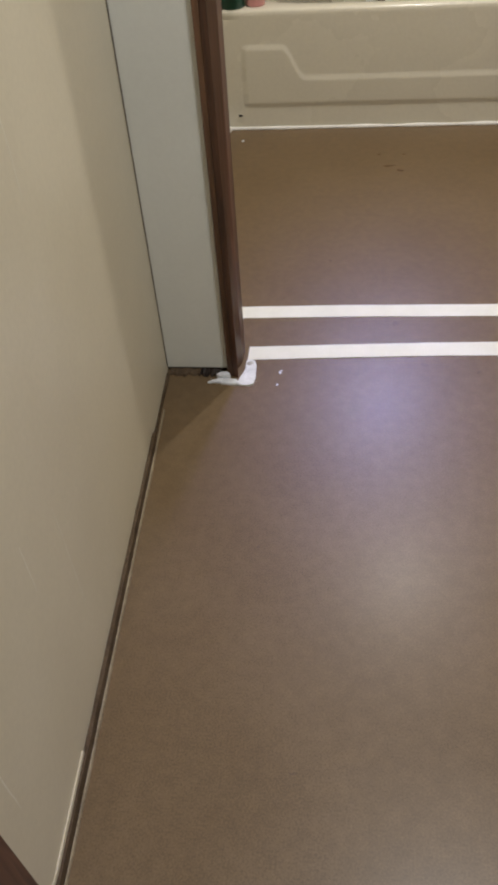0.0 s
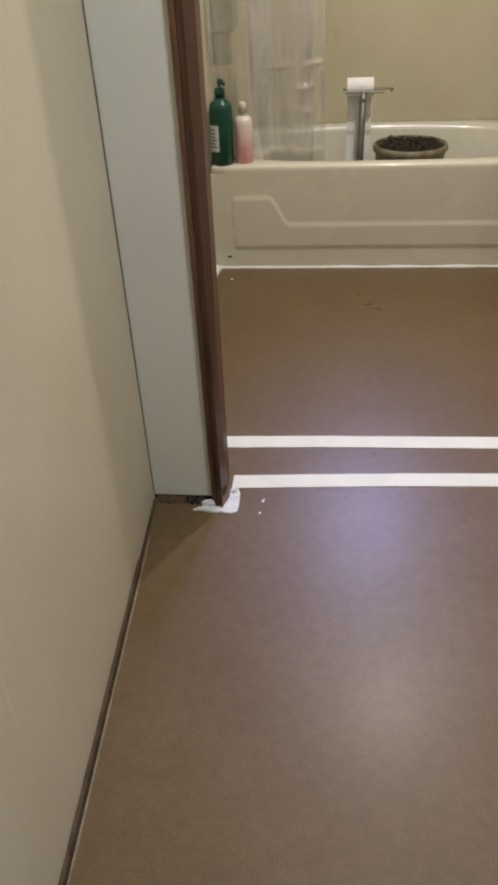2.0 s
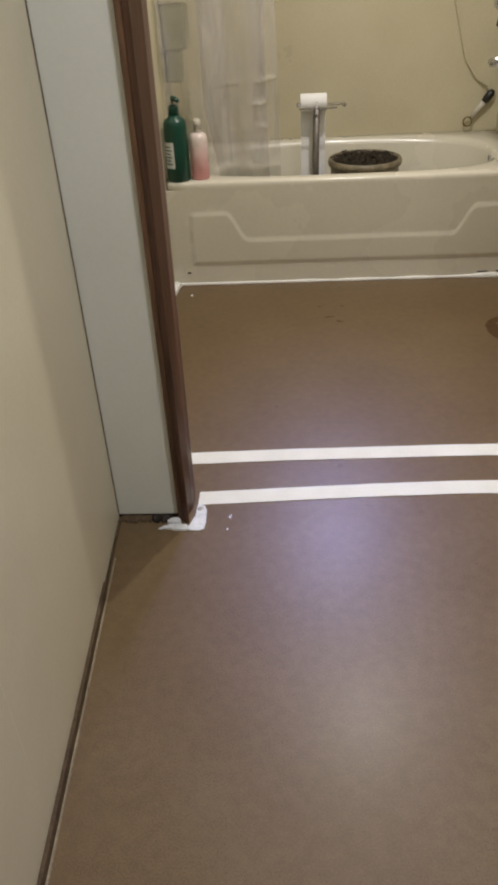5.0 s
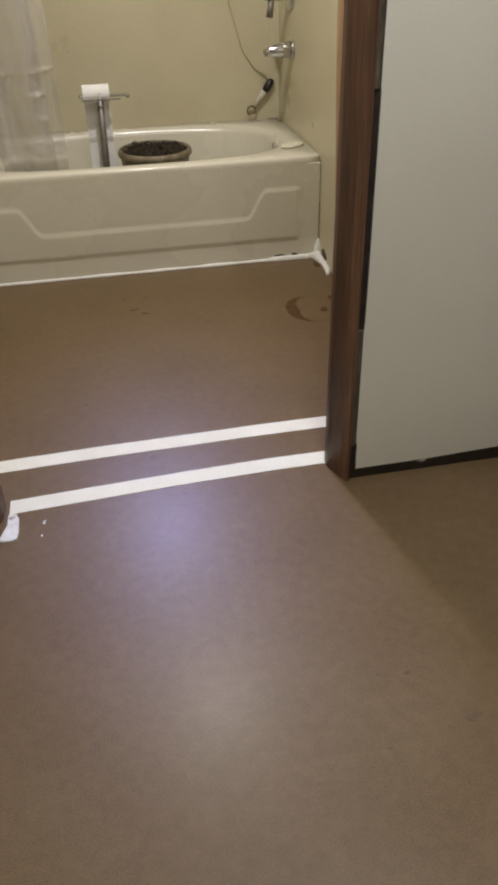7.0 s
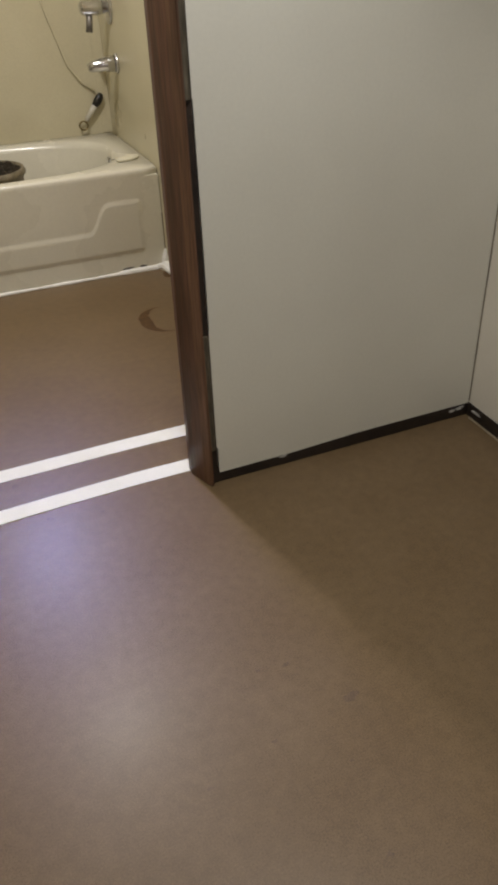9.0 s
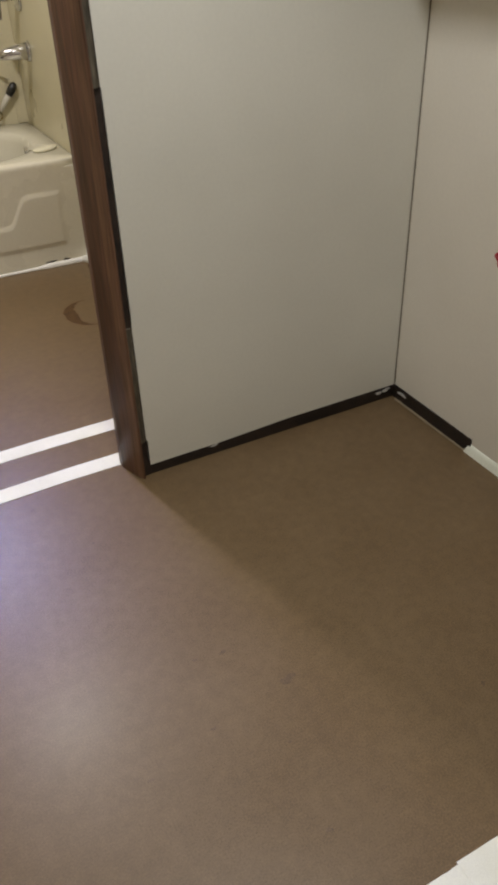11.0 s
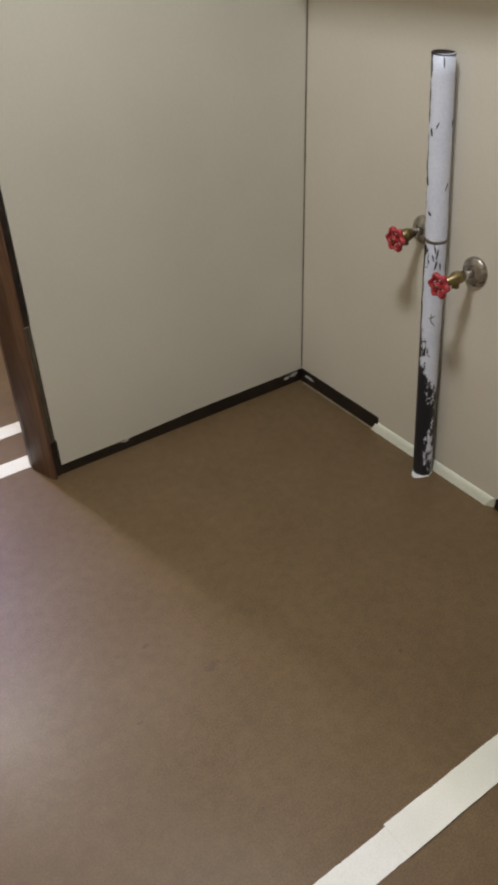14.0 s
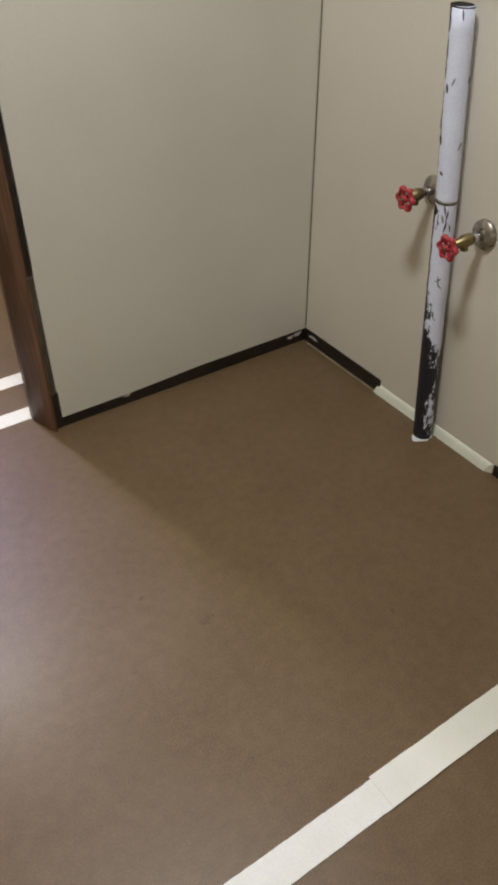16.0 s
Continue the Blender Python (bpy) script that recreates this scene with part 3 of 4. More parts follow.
tape("floor_tape", [(0.942, -1.225), (1.30, -1.222), (1.685, -1.220)], 0.060, 0.0017, 4, "cream tape strip lapped over another tape")

# ---- putty at the casing foot, crumbs and stains ----
ob = thing("putty_patch", 0.01, -0.02, 0, "smeared white putty at the foot of the casing", "putty")
part("smear", prism([(0.000, 0.046), (0.004, 0.052), (0.020, 0.049), (0.027, 0.030), (0.029, -0.020), (0.026, -0.046), (0.014, -0.052), (-0.010, -0.050), (-0.016, -0.043), (-0.010, -0.022), (0.000, 0.010)], 0.0002, 0.0045), PUTTY, ob)
part("toe", blob(-0.042, -0.037, 0.0002, 0.036, 0.012, 0.007, 12, rough=0.35), PUTTY, ob)
part("lump", blob(-0.050, -0.018, 0.0002, 0.016, 0.010, 0.015, 13), PUTTY, ob)
part("fleck", blob(-0.084, -0.040, 0.0002, 0.005, 0.004, 0.004, 14), PUTTY, ob)
part("grey_smudge", blob(0.010, 0.036, 0.0045, 0.009, 0.008, 0.0006, 15), PAINT_CHIP, ob, "greyish smudge")
for i, (x, y, r) in enumerate(((0.089, 0.004, 0.0035), (0.085, -0.044, 0.0025), (0.092, 0.012, 0.0018), (-0.164, 1.492, 0.005))):
    tagged(link("crumb", blob(x, y, 0.0002, r, r * 1.6, 0.0015, 30 + i, 12), PUTTY), "small white putty crumb on the floor", "crumb", "crumbs")


def floor_mark(name, bm, material, label):
    return tagged(link(name, bm, material), label, "stain", kind="structure")


# crescent stain in the bathroom
bm = bmesh.new()
rows = []
for i in range(49):
    f = i / 48
    a = radians(78 + 196 * f)
    w = 0.003 + 0.046 * max(0.0, math.sin(math.pi * f)) ** 1.6 + 0.012 * noise.noise(Vector((f * 14, 0, 0))) * math.sin(math.pi * f)
    r = 1 + 0.07 * noise.noise(Vector((f * 11, 3, 0))) * math.sin(math.pi * f)
    rows.append([bm.verts.new((1.068 + (0.094 * r - d) * math.cos(a), 1.082 + (0.118 * r - d) * math.sin(a), 0.0006)) for d in (0.0, w)])
for a, b in zip(rows, rows[1:]):
    bm.faces.new((a[0], a[1], b[1], b[0]))
for i in range(13):
    a, b = radians(-88 + 4 * i), radians(-84 + 4 * i)
    bm.faces.new([bm.verts.new((1.068 + (0.094 - d) * math.cos(t), 1.082 + (0.118 - d) * math.sin(t), 0.0006)) for t, d in ((a, 0.0), (b, 0.0), (b, 0.002), (a, 0.002))])
floor_mark("floor_stain", bm, STAIN, "dark crescent water stain on the vinyl")
floor_mark("floor_stain", blob(1.118, 1.062, 0.0001, 0.016, 0.020, 0.0004, 93), STAIN, "faint rusty dot beside the crescent stain")
floor_mark("floor_stain", blob(1.182, 1.165, 0.0001, 0.020, 0.022, 0.0006, 91), STAIN, "small rusty stain on the vinyl")
for i, (x, y, rx, ry) in enumerate(((0.439, 1.193, 0.012, 0.008), (0.384, 0.226, 0.007, 0.014), (0.40, 1.235, 0.022, 0.006), (0.203, 0.556, 0.006, 0.006), (0.60, 1.02, 0.004, 0.004), (0.885, -0.74, 0.015, 0.010), (0.803, -0.62, 0.009, 0.004), (0.675, -0.177, 0.004, 0.004), (0.745, -0.611, 0.006, 0.003),
                                      (0.712, -0.769, 0.005, 0.004), (0.574, -0.808, 0.006, 0.003), (0.797, -1.027, 0.006, 0.004), (1.208, -0.929, 0.005, 0.005), (0.821, -0.859, 0.004, 0.003), (0.085, -0.555, 0.003, 0.004),
                                      (0.447, 0.045, 0.008, 0.007), (0.577, 0.018, 0.005, 0.006), (0.18, -0.995, 0.006, 0.003), (0.367, 1.339, 0.008, 0.005), (0.458, 1.338, 0.009, 0.004))):
    floor_mark("floor_speck", blob(x, y, 0.0001, rx, ry, 0.00015, 50 + i, 18, 0.5), STAIN if y > 1.1 else SPECK, "small dark mark on the vinyl")

# ---- bathtub ----
TX0, TX1, TY0, TY1, TZ = -0.2505, 1.2475, 1.606, 2.3885, 0.434
tub = thing("bathtub", 0.5, 2.0, 0, "bone coloured enamel bathtub with embossed apron", "bathtub")


def ring(x0, x1, y0, y1, power, z, n=120):
    """A rounded outline in a rectangle; power sets how square its corners are."""
    cx, cy, a, b = (x0 + x1) / 2, (y0 + y1) / 2, (x1 - x0) / 2, (y1 - y0) / 2
    pts = []
    for i in range(n):
        t = 2 * math.pi * i / n + 0.01
        c, s = math.cos(t), math.sin(t)
        ux, uy = c / a, s / b
        k = (abs(ux) ** power + abs(uy) ** power) ** (-1 / power)
        pts.append((cx + c * k, cy + s * k, z))
    return pts


bm = bmesh.new()
rings = [ring(TX0, TX1, TY0 + 0.0094, TY1, 60, TZ - 0.034), ring(TX0, TX1, TY0 + 0.0091, TY1, 60, TZ - 0.020), ring(TX0, TX1, TY0 + 0.0100, TY1, 60, TZ - 0.010),
         ring(TX0 + 0.001, TX1 - 0.001, TY0 + 0.013, TY1 - 0.001, 55, TZ - 0.004), ring(TX0 + 0.002, TX1 - 0.002, TY0 + 0.022, TY1 - 0.002, 50, TZ),
         ring(TX0 + 0.05, TX1 - 0.085, TY0 + 0.062, TY1 - 0.045, 3.6, TZ + 0.001), ring(TX0 + 0.066, TX1 - 0.100, TY0 + 0.078, TY1 - 0.058, 3.1, TZ - 0.006),
         ring(TX0 + 0.074, TX1 - 0.110, TY0 + 0.086, TY1 - 0.066, 3.0, TZ - 0.03), ring(TX0 + 0.13, TX1 - 0.135, TY0 + 0.11, TY1 - 0.09, 2.9, 0.22),
         ring(TX0 + 0.20, TX1 - 0.16, TY0 + 0.14, TY1 - 0.12, 2.8, 0.10), ring(TX0 + 0.26, TX1 - 0.20, TY0 + 0.19, TY1 - 0.17, 3.2, 0.065)]
vr = [[bm.verts.new(p) for p in r] for r in rings]
for a, b in zip(vr, vr[1:]):
    for i in range(len(a)):
        bm.faces.new((a[i], a[(i + 1) % len(a)], b[(i + 1) % len(a)], b[i]))
bm.faces.new(vr[-1])
part("basin", bm, TUB, tub, smooth=True)


def shoulder_height(x):
    """Top edge of the raised apron panel."""
    if x < 0.004 or x > 1.003:
        return 0.307
    if x < 0.066:
        return 0.307 + (x - 0.004) / 0.062 * (0.193 - 0.307)
    if x > 0.941:
        return 0.193 + (x - 0.941) / 0.062 * (0.307 - 0.193)
    return 0.193


def step(v, a, b):
    s = min(1, max(0, (v - a) / (b - a)))
    return s * s * (3 - 2 * s)


bm = bmesh.new()
nx, nz = 260, 84
grid = []
for j in range(nz + 1):
    z = 0.002 + (TZ - 0.031 - 0.002) * j / nz
    row = []
    for i in range(nx + 1):
        x = TX0 + 0.001 + (TX1 - TX0 - 0.002) * i / nx
        g = sum(shoulder_height(x + d) for d in (-0.014, -0.007, 0, 0.007, 0.014)) / 5
        out = 0.009 * (1 - step(z, g - 0.013, g + 0.013)) * step(x, -0.170, -0.146) * (1 - step(x, 1.141, 1.165)) * step(z, 0.082, 0.106)
        y = TY0 + 0.0095 - 0.50 * out - 0.004 * (1 - step(z, 0.0, 0.09))
        row.append(bm.verts.new((x, y, z)))
    grid.append(row)
for j in range(nz):
    for i in range(nx):
        bm.faces.new((grid[j][i], grid[j][i + 1], grid[j + 1][i + 1], grid[j + 1][i]))
bm.faces.new([grid[nz][0], *[bm.verts.new((TX0 + 0.001, TY0 + 0.03, TZ - 0.03)), bm.verts.new((TX1 - 0.001, TY0 + 0.03, TZ - 0.03))], grid[nz][nx]])
apron = part("apron", bm, TUB, tub, "embossed front apron", smooth=True)
for x, w in ((-0.183, 0.008), (1.07, 0.026), (1.14, 0.018)):
    bm = blob(0, 0, 0, w, 0.004, 0.0012, int(100 + x * 50), 16, 0.3)
    bmesh.ops.transform(bm, matrix=pose(x, TY0 + 0.0065, 0.055 if x < 0 else 0.022, 90, 0, 0), verts=bm.verts)
    part("chip", bm, BLACK_GLUE_SHADE, tub, "dark enamel chip")

# caulk bead along the tub and up the walls
pts = [(X_L + 0.004, 1.37, 0.004), (X_L + 0.006, 1.50, 0.006), (X_L + 0.012, 1.585, 0.010)]
pts += [(X_L + 0.03 + i * 0.0475, 1.610 + 0.003 * noise.noise(Vector((i * 0.31, 0, 0))), 0.004) for i in range(31)]
pts += [(X_R - 0.014, 1.585, 0.012), (X_R - 0.008, 1.50, 0.007), (X_R - 0.012, 1.43, 0.005), (X_R - 0.022, 1.39, 0.003)]
rad = [0.010, 0.014, 0.018] + [0.007 + 0.004 * noise.noise(Vector((i * 0.4, 7, 0))) + (0.008 if i > 26 else 0) for i in range(31)] + [0.024, 0.014, 0.012, 0.007]
structure("caulk_bead", tube(pts, rad, 10), CAULK, "uneven white caulk bead along the tub foot", "caulk")
structure("caulk_corner", tube([(X_R - 0.008, 1.603, 0.0), (X_R - 0.008, 1.603, 0.05), (X_R - 0.005, 1.605, 0.085)], [0.022, 0.014, 0.004], 10), CAULK, "white caulk smear in the tub corner", "caulk")
structure("corner_rot", blob(X_R - 0.03, 1.52, 0.0001, 0.02, 0.03, 0.001, 77), STAIN, "rusty stain beside the caulk", "stain")
bm = blob(0, 0, 0, 0.034, 0.030, 0.0012, 79, 22, 0.5)
bmesh.ops.transform(bm, matrix=pose(X_R - 0.0002, 1.535, 0.034, 90, 0, -90), verts=bm.verts)
structure("wall_rot", bm, STAIN, "brown damp patch on the wall foot", "stain")
structure("tub_joint", box(X_R - 0.0045, X_R - 0.0005, 1.6125, 1.618, 0.08, 0.24), BEIGE_BEAD, "dirty open joint beside the tub", "joint")

# ---- on the tub rim ----
ob = thing("pump_bottle", -0.195, 1.670, TZ, "tall dark green shampoo bottle with pump", "bottle")
m = Matrix.Translation((-0.195, 1.670, TZ + 0.001)) @ Matrix.Diagonal((0.94, 0.94, 1.14, 1))
part("body", lathe([(0, 0), (0.046, 0), (0.050, 0.004), (0.0505, 0.10), (0.049, 0.178), (0.0475, 0.194), (0.041, 0.205), (0.027, 0.212), (0.021, 0.222), (0, 0.222)], m), GREEN, ob, smooth=True)
part("collar", lathe([(0, 0.220), (0.0225, 0.220), (0.0215, 0.246), (0.014, 0.252), (0, 0.252)], m), GREEN, ob, smooth=True)
part("pump", tube([(-0.195, 1.670, TZ + 0.272), (-0.195, 1.670, TZ + 0.303), (-0.193, 1.666, TZ + 0.311), (-0.176, 1.648, TZ + 0.308), (-0.170, 1.643, TZ + 0.301)], [0.008, 0.008, 0.011, 0.009, 0.006]), GREEN, ob, smooth=True)


def wrap(cx, cy, r, a0, a1, z0, z1, n=14):
    bm = bmesh.new()
    rows = []
    for i in range(n + 1):
        a = radians(a0 + (a1 - a0) * i / n)
        rows.append([bm.verts.new((cx + rr * math.cos(a), cy + rr * math.sin(a), z)) for rr, z in ((r, z0), (r + 0.0007, z0), (r + 0.0007, z1), (r, z1))])
    for a, b in zip(rows, rows[1:]):
        for k in range(4):
            bm.faces.new((a[k], a[(k + 1) % 4], b[(k + 1) % 4], b[k]))
    bm.faces.new(rows[0])
    bm.faces.new(rows[-1][::-1])
    return bm


label = part("label", wrap(-0.195, 1.670, 0.0473, 200, 262, TZ + 0.055, TZ + 0.155), LABEL, ob, "faded pale label")
for i in range(6):
    part("print_line", wrap(-0.195, 1.670, 0.0481, 206, 250 - 6 * (i % 2), TZ + 0.070 + i * 0.013, TZ + 0.075 + i * 0.013, 8), INK, label)
ob = thing("lotion_bottle", -0.108, 1.686, TZ, "pink lotion bottle, paler towards its clear cap", "bottle")
m = Matrix.Translation((-0.108, 1.686, TZ + 0.001)) @ Matrix.Diagonal((1.07, 1.07, 1.08, 1))
part("body", lathe([(0, 0), (0.030, 0), (0.034, 0.004), (0.0345, 0.09), (0.0345, 0.135), (0.033, 0.150), (0.027, 0.160), (0.015, 0.166), (0, 0.166)], m), PINK, ob, smooth=True)
part("neck", lathe([(0, 0.165), (0.013, 0.165), (0.012, 0.180), (0, 0.180)], m, 20), PINK_PALE, ob, smooth=True)
part("cap", lathe([(0, 0.179), (0.015, 0.179), (0.014, 0.205), (0.009, 0.212), (0, 0.213)], m, 20), PINK_PALE, ob, "clear domed cap", smooth=True)
ob = thing("soap_bar", 1.165, 1.79, TZ, "worn cream soap bar on the tub rim", "soap")
part("bar", lathe([(0, 0), (0.9, 0.0), (1.0, 0.35), (0.92, 0.75), (0.6, 1.0), (0, 1.0)], Matrix.Translation((1.168, 1.79, TZ + 0.002)) @ Matrix.Rotation(radians(25), 4, "Z") @ Matrix.Diagonal((0.060, 0.034, 0.014, 1))), SOAP, ob, smooth=True)
plate = part("overflow_plate", lathe([(0, 0), (0.030, 0), (0.030, 0.003), (0.022, 0.008), (0, 0.010)], Matrix.Translation((TX1 - 0.128, 1.850, TZ - 0.034)) @ Matrix.Rotation(radians(20), 4, "Z") @ Matrix.Rotation(radians(-78), 4, "Y"), 24), CHROME, tub, "chrome overflow plate with a lever", smooth=True)
part("overflow_lever", tube([(TX1 - 0.135, 1.848, TZ - 0.032), (TX1 - 0.150, 1.842, TZ - 0.014), (TX1 - 0.150, 1.838, TZ + 0.008)], [0.006, 0.005, 0.008], 10), CHROME, plate, smooth=True)

# scrub brush leaning in the back corner
ob = thing("scrub_brush", 1.10, 2.35, TZ, "small brush with black head and white handle", "brush")
a, b = Vector((1.108, 2.372, TZ + 0.046)), Vector((1.214, 2.371, TZ + 0.180))
part("handle", tube([a + (b - a) * s for s in (0.15, 0.4, 0.62)], [0.009, 0.013, 0.015]), PINK_PALE, ob, smooth=True)
part("head", tube([a + (b - a) * s for s in (0.62, 0.75, 0.92, 1.0)], [0.014, 0.019, 0.018, 0.008]), BLACK_PLASTIC, ob, smooth=True)
loop = [a + Vector((0.020 * math.cos(t), 0.0, 0.020 * math.sin(t))) for t in [2 * math.pi * i / 16 for i in range(17)]]
part("hanging_loop", tube(loop, 0.004, 8), BRASS, ob, smooth=True)

# ---- standing in the tub ----
ob = thing("toilet_paper_stand", 0.37, 2.02, 0.07, "grey metal paper stand with a white roll", "paper holder")
px, py = 0.376, 2.02
part("pole", tube([(px - 0.008, py, 0.074), (px - 0.002, py, 0.35), (px + 0.004, py, 0.655)], [0.0155, 0.0155, 0.014], 16), STEEL_DULL, ob, smooth=True)
part("base", lathe([(0, 0.066), (0.085, 0.066), (0.085, 0.074), (0.02, 0.080), (0, 0.080)], Matrix.Translation((px, py, 0))), STEEL_DULL, ob, smooth=True)
part("crossbar", tube([(px - 0.083, py, 0.643), (px - 0.070, py, 0.641), (px + 0.10, py, 0.641), (px + 0.118, py - 0.01, 0.645), (px + 0.122, py - 0.02, 0.638)], [0.010, 0.006, 0.006, 0.007, 0.010]), CHROME, ob, smooth=True)
part("front_wire", tube([(px - 0.075, py - 0.03, 0.631), (px + 0.09, py - 0.03, 0.631)], 0.003, 8), STEEL_DULL, ob)
roll = part("roll", lathe([(0.018, -0.056), (0.036, -0.056), (0.036, 0.056), (0.018, 0.056), (0.018, -0.056)], Matrix.Translation((px - 0.010, py + 0.022, 0.648)) @ Matrix.Rotation(radians(90), 4, "Y")), WHITE_PAPER, ob, "white paper roll", smooth=False)
part("hanging_paper", box(px - 0.064, px + 0.044, py + 0.057, py + 0.0585, 0.20, 0.643), WHITE_PAPER, roll)

ob = thing("mop_bucket", 0.59, 1.99, 0.066, "dark worn bucket filled with wet mop fibre", "bucket")
m = Matrix.Translation((0.592, 1.995, 0.068)) @ Matrix.Diagonal((1, 1, 1.025, 1))
part("shell", lathe([(0, 0), (0.118, 0), (0.122, 0.006), (0.152, 0.315), (0.162, 0.320), (0.164, 0.332), (0.158, 0.345), (0.150, 0.345), (0.147, 0.320), (0.118, 0.02), (0, 0.02)], m, 48), BUCKET_OUT, ob, smooth=True)
bm = bmesh.new()
rnd = random.Random(9)
for i in range(640):
    r, a = 0.142 * math.sqrt(rnd.random()), rnd.uniform(0, 6.28)
    c = m @ Vector((r * math.cos(a), r * math.sin(a), 0.315 + 0.03 * rnd.random()))
    d = rnd.uniform(0, 6.28)
    l = rnd.uniform(0.008, 0.022)
    v = Vector((l * math.cos(d), l * math.sin(d), 0))
    tube([c - v, c + Vector((0, 0, rnd.uniform(0.004, 0.012))), c + v], 0.0024, 5, bm)
lathe([(0.146, 0.318), (0.08, 0.322), (0, 0.324)], m, 32, bm)
part("mop_fibre", bm, BUCKET_IN, ob, "dark wet fibre filling")

# grey caddy behind the curtain, on the left wall
ob = thing("shower_caddy", X_L + 0.05, 1.98, 0.75, "grey plastic caddy hanging behind the curtain", "caddy")
part("tray", box(X_L + 0.001, X_L + 0.10, 1.92, 2.06, 0.885, 1.05, 0.012), CADDY, ob)
part("lip", box(X_L + 0.001, X_L + 0.112, 1.91, 2.07, 1.05, 1.068, 0.005), WHITE_PLASTIC, ob, "pale rim")
part("lower_cup", box(X_L + 0.001, X_L + 0.070, 1.945, 2.035, 0.762, 0.884, 0.010), CADDY, ob)

# ---- shower curtain ----
CREASES = ((0.612, 0.85, 0.05, -0.10), (0.700, 0.82, 0.075, 0.03), (0.785, 0.90, 0.085, 0.07), (0.560, 0.55, 0.10, 0.05), (0.775, 0.62, 0.14, 0.04), (0.95, 0.72, 0.12, -0.05))


def crease(z, f):
    """Crumpled ridges: a sharp lower lip, sloping back above it."""
    d = 0.0
    for i, (zz, ff, w, k) in enumerate(CREASES):
        u = (z - zz - k * (f - ff) - 0.004 * noise.noise(Vector((f * 40, zz * 9, 0)))) / 0.026
        h = (1 - u) ** 2 if 0 <= u <= 1 else (max(0.0, 1 + u / 0.18) if u < 0 else 0.0)
        d += (0.012 if i < 3 else 0.004) * h * math.exp(-((f - ff) / w) ** 4)
    return d


def sheet(x0, width, y0, nx, phase, flare, crumple):
    """A hanging film in soft folds, its free edge running out a little at the foot."""
    bm = bmesh.new()
    rows = []
    levels = [0.30 + 0.028 * i for i in range(10)] + [0.58 + 0.004 * i for i in range(66)] + [0.86 + 0.03 * i for i in range(39)]
    for z in levels:
        row = []
        for i in range(nx + 1):
            f = i / nx
            x = x0 + flare * step(z, 0.75, 0.40) * (1 - f) + width * f + 0.008 * math.sin(z * 3.1 + phase) * f
            fold = 0.012 * math.sin(f * 13 + phase + 0.5 * math.sin(z * 2)) + 0.0008 * math.sin(f * 47 + 1.3 + phase + 0.7 * math.sin(z * 5)) + 0.007 * noise.noise(Vector((f * 8, z * 5, phase)))
            row.append(bm.verts.new((x, y0 + fold - crumple * crease(z, f) + 0.03 * step(z, 0.46, 0.40), z)))
        rows.append(row)
    for a, b in zip(rows, rows[1:]):
        for i in range(nx):
            bm.faces.new((a[i], a[i + 1], b[i + 1], b[i]))
    return bm


curtain = thing("shower_curtain", 0.0, 1.735, 0.30, "clear plastic shower curtain drawn aside in folds", "curtain")
part("film", sheet(X_L + 0.015, 0.448, 1.735, 170, 0.0, 0.0, 1.0), CURTAIN, curtain, smooth=True)
part("doubled_film", sheet(-0.085, 0.262, 1.768, 130, 2.1, 0.045, 0.0), CURTAIN_DOUBLE, curtain, "milky doubled layer of film", smooth=True)

# ---- tub plumbing on the end wall ----
ob = thing("tub_spout", X_R, 2.13, 0.765, "chrome tub spout on the end wall", "spout")
part("body", tube([(X_R - 0.001, 2.125, 0.768), (X_R - 0.05, 2.125, 0.768), (X_R - 0.105, 2.125, 0.764), (X_R - 0.130, 2.125, 0.758)], [0.036, 0.031, 0.023, 0.015], 24), CHROME, ob, smooth=True)
part("flange", tube([(X_R - 0.0005, 2.125, 0.768), (X_R - 0.010, 2.125, 0.768)], [0.042, 0.038], 24), CHROME, ob, smooth=True)
ob = thing("shower_valve", X_R, 2.165, 0.97, "chrome shower valve with lever on the end wall", "valve")
part("flange", tube([(X_R - 0.0005, 2.165, 0.985), (X_R - 0.008, 2.165, 0.985), (X_R - 0.014, 2.165, 0.985)], [0.070, 0.068, 0.045], 32), CHROME, ob, smooth=True)
part("knob", tube([(X_R - 0.014, 2.165, 0.985), (X_R - 0.05, 2.165, 0.985), (X_R - 0.115, 2.165, 0.985), (X_R - 0.125, 2.165, 0.985)], [0.024, 0.031, 0.029, 0.020], 14), CHROME, ob)
part("lever", tube([(X_R - 0.085, 2.165, 0.975), (X_R - 0.092, 2.160, 0.925), (X_R - 0.098, 2.155, 0.893)], [0.013, 0.014, 0.015], 12), STEEL_DULL, ob, "dark worn lever", smooth=True)

ob = thing("shower_hose", 1.0, Y_BACK, 1.0, "thin pale hose hanging against the wall", "hose")
part("hose", tube([(0.95, Y_BACK - 0.008, 1.95), (0.965, Y_BACK - 0.008, 1.5), (0.982, Y_BACK - 0.008, 1.15), (1.001, Y_BACK - 0.008, 0.992), (1.034, Y_BACK - 0.008, 0.877), (1.073, Y_BACK - 0.008, 0.745), (1.13, Y_BACK - 0.009, 0.665), (1.185, Y_BACK - 0.012, 0.628)], 0.004, 10), BATH_WALL, ob, smooth=True)

# ---- waste pipe and stop valves ----
ob = thing("waste_pipe", 1.660, -0.541, 0, "cut-off waste pipe with flaking white paint", "pipe")
P0, P1 = Vector((1.660, -0.541, 0.0)), Vector((1.658, -0.458, 0.967))


def axis_at(s):
    """Middle of the pipe; the joint stands slightly off the line."""
    return P0 + (P1 - P0) * s + Vector((0, -0.005 * min(s / 0.63, (1 - s) / 0.37), 0))


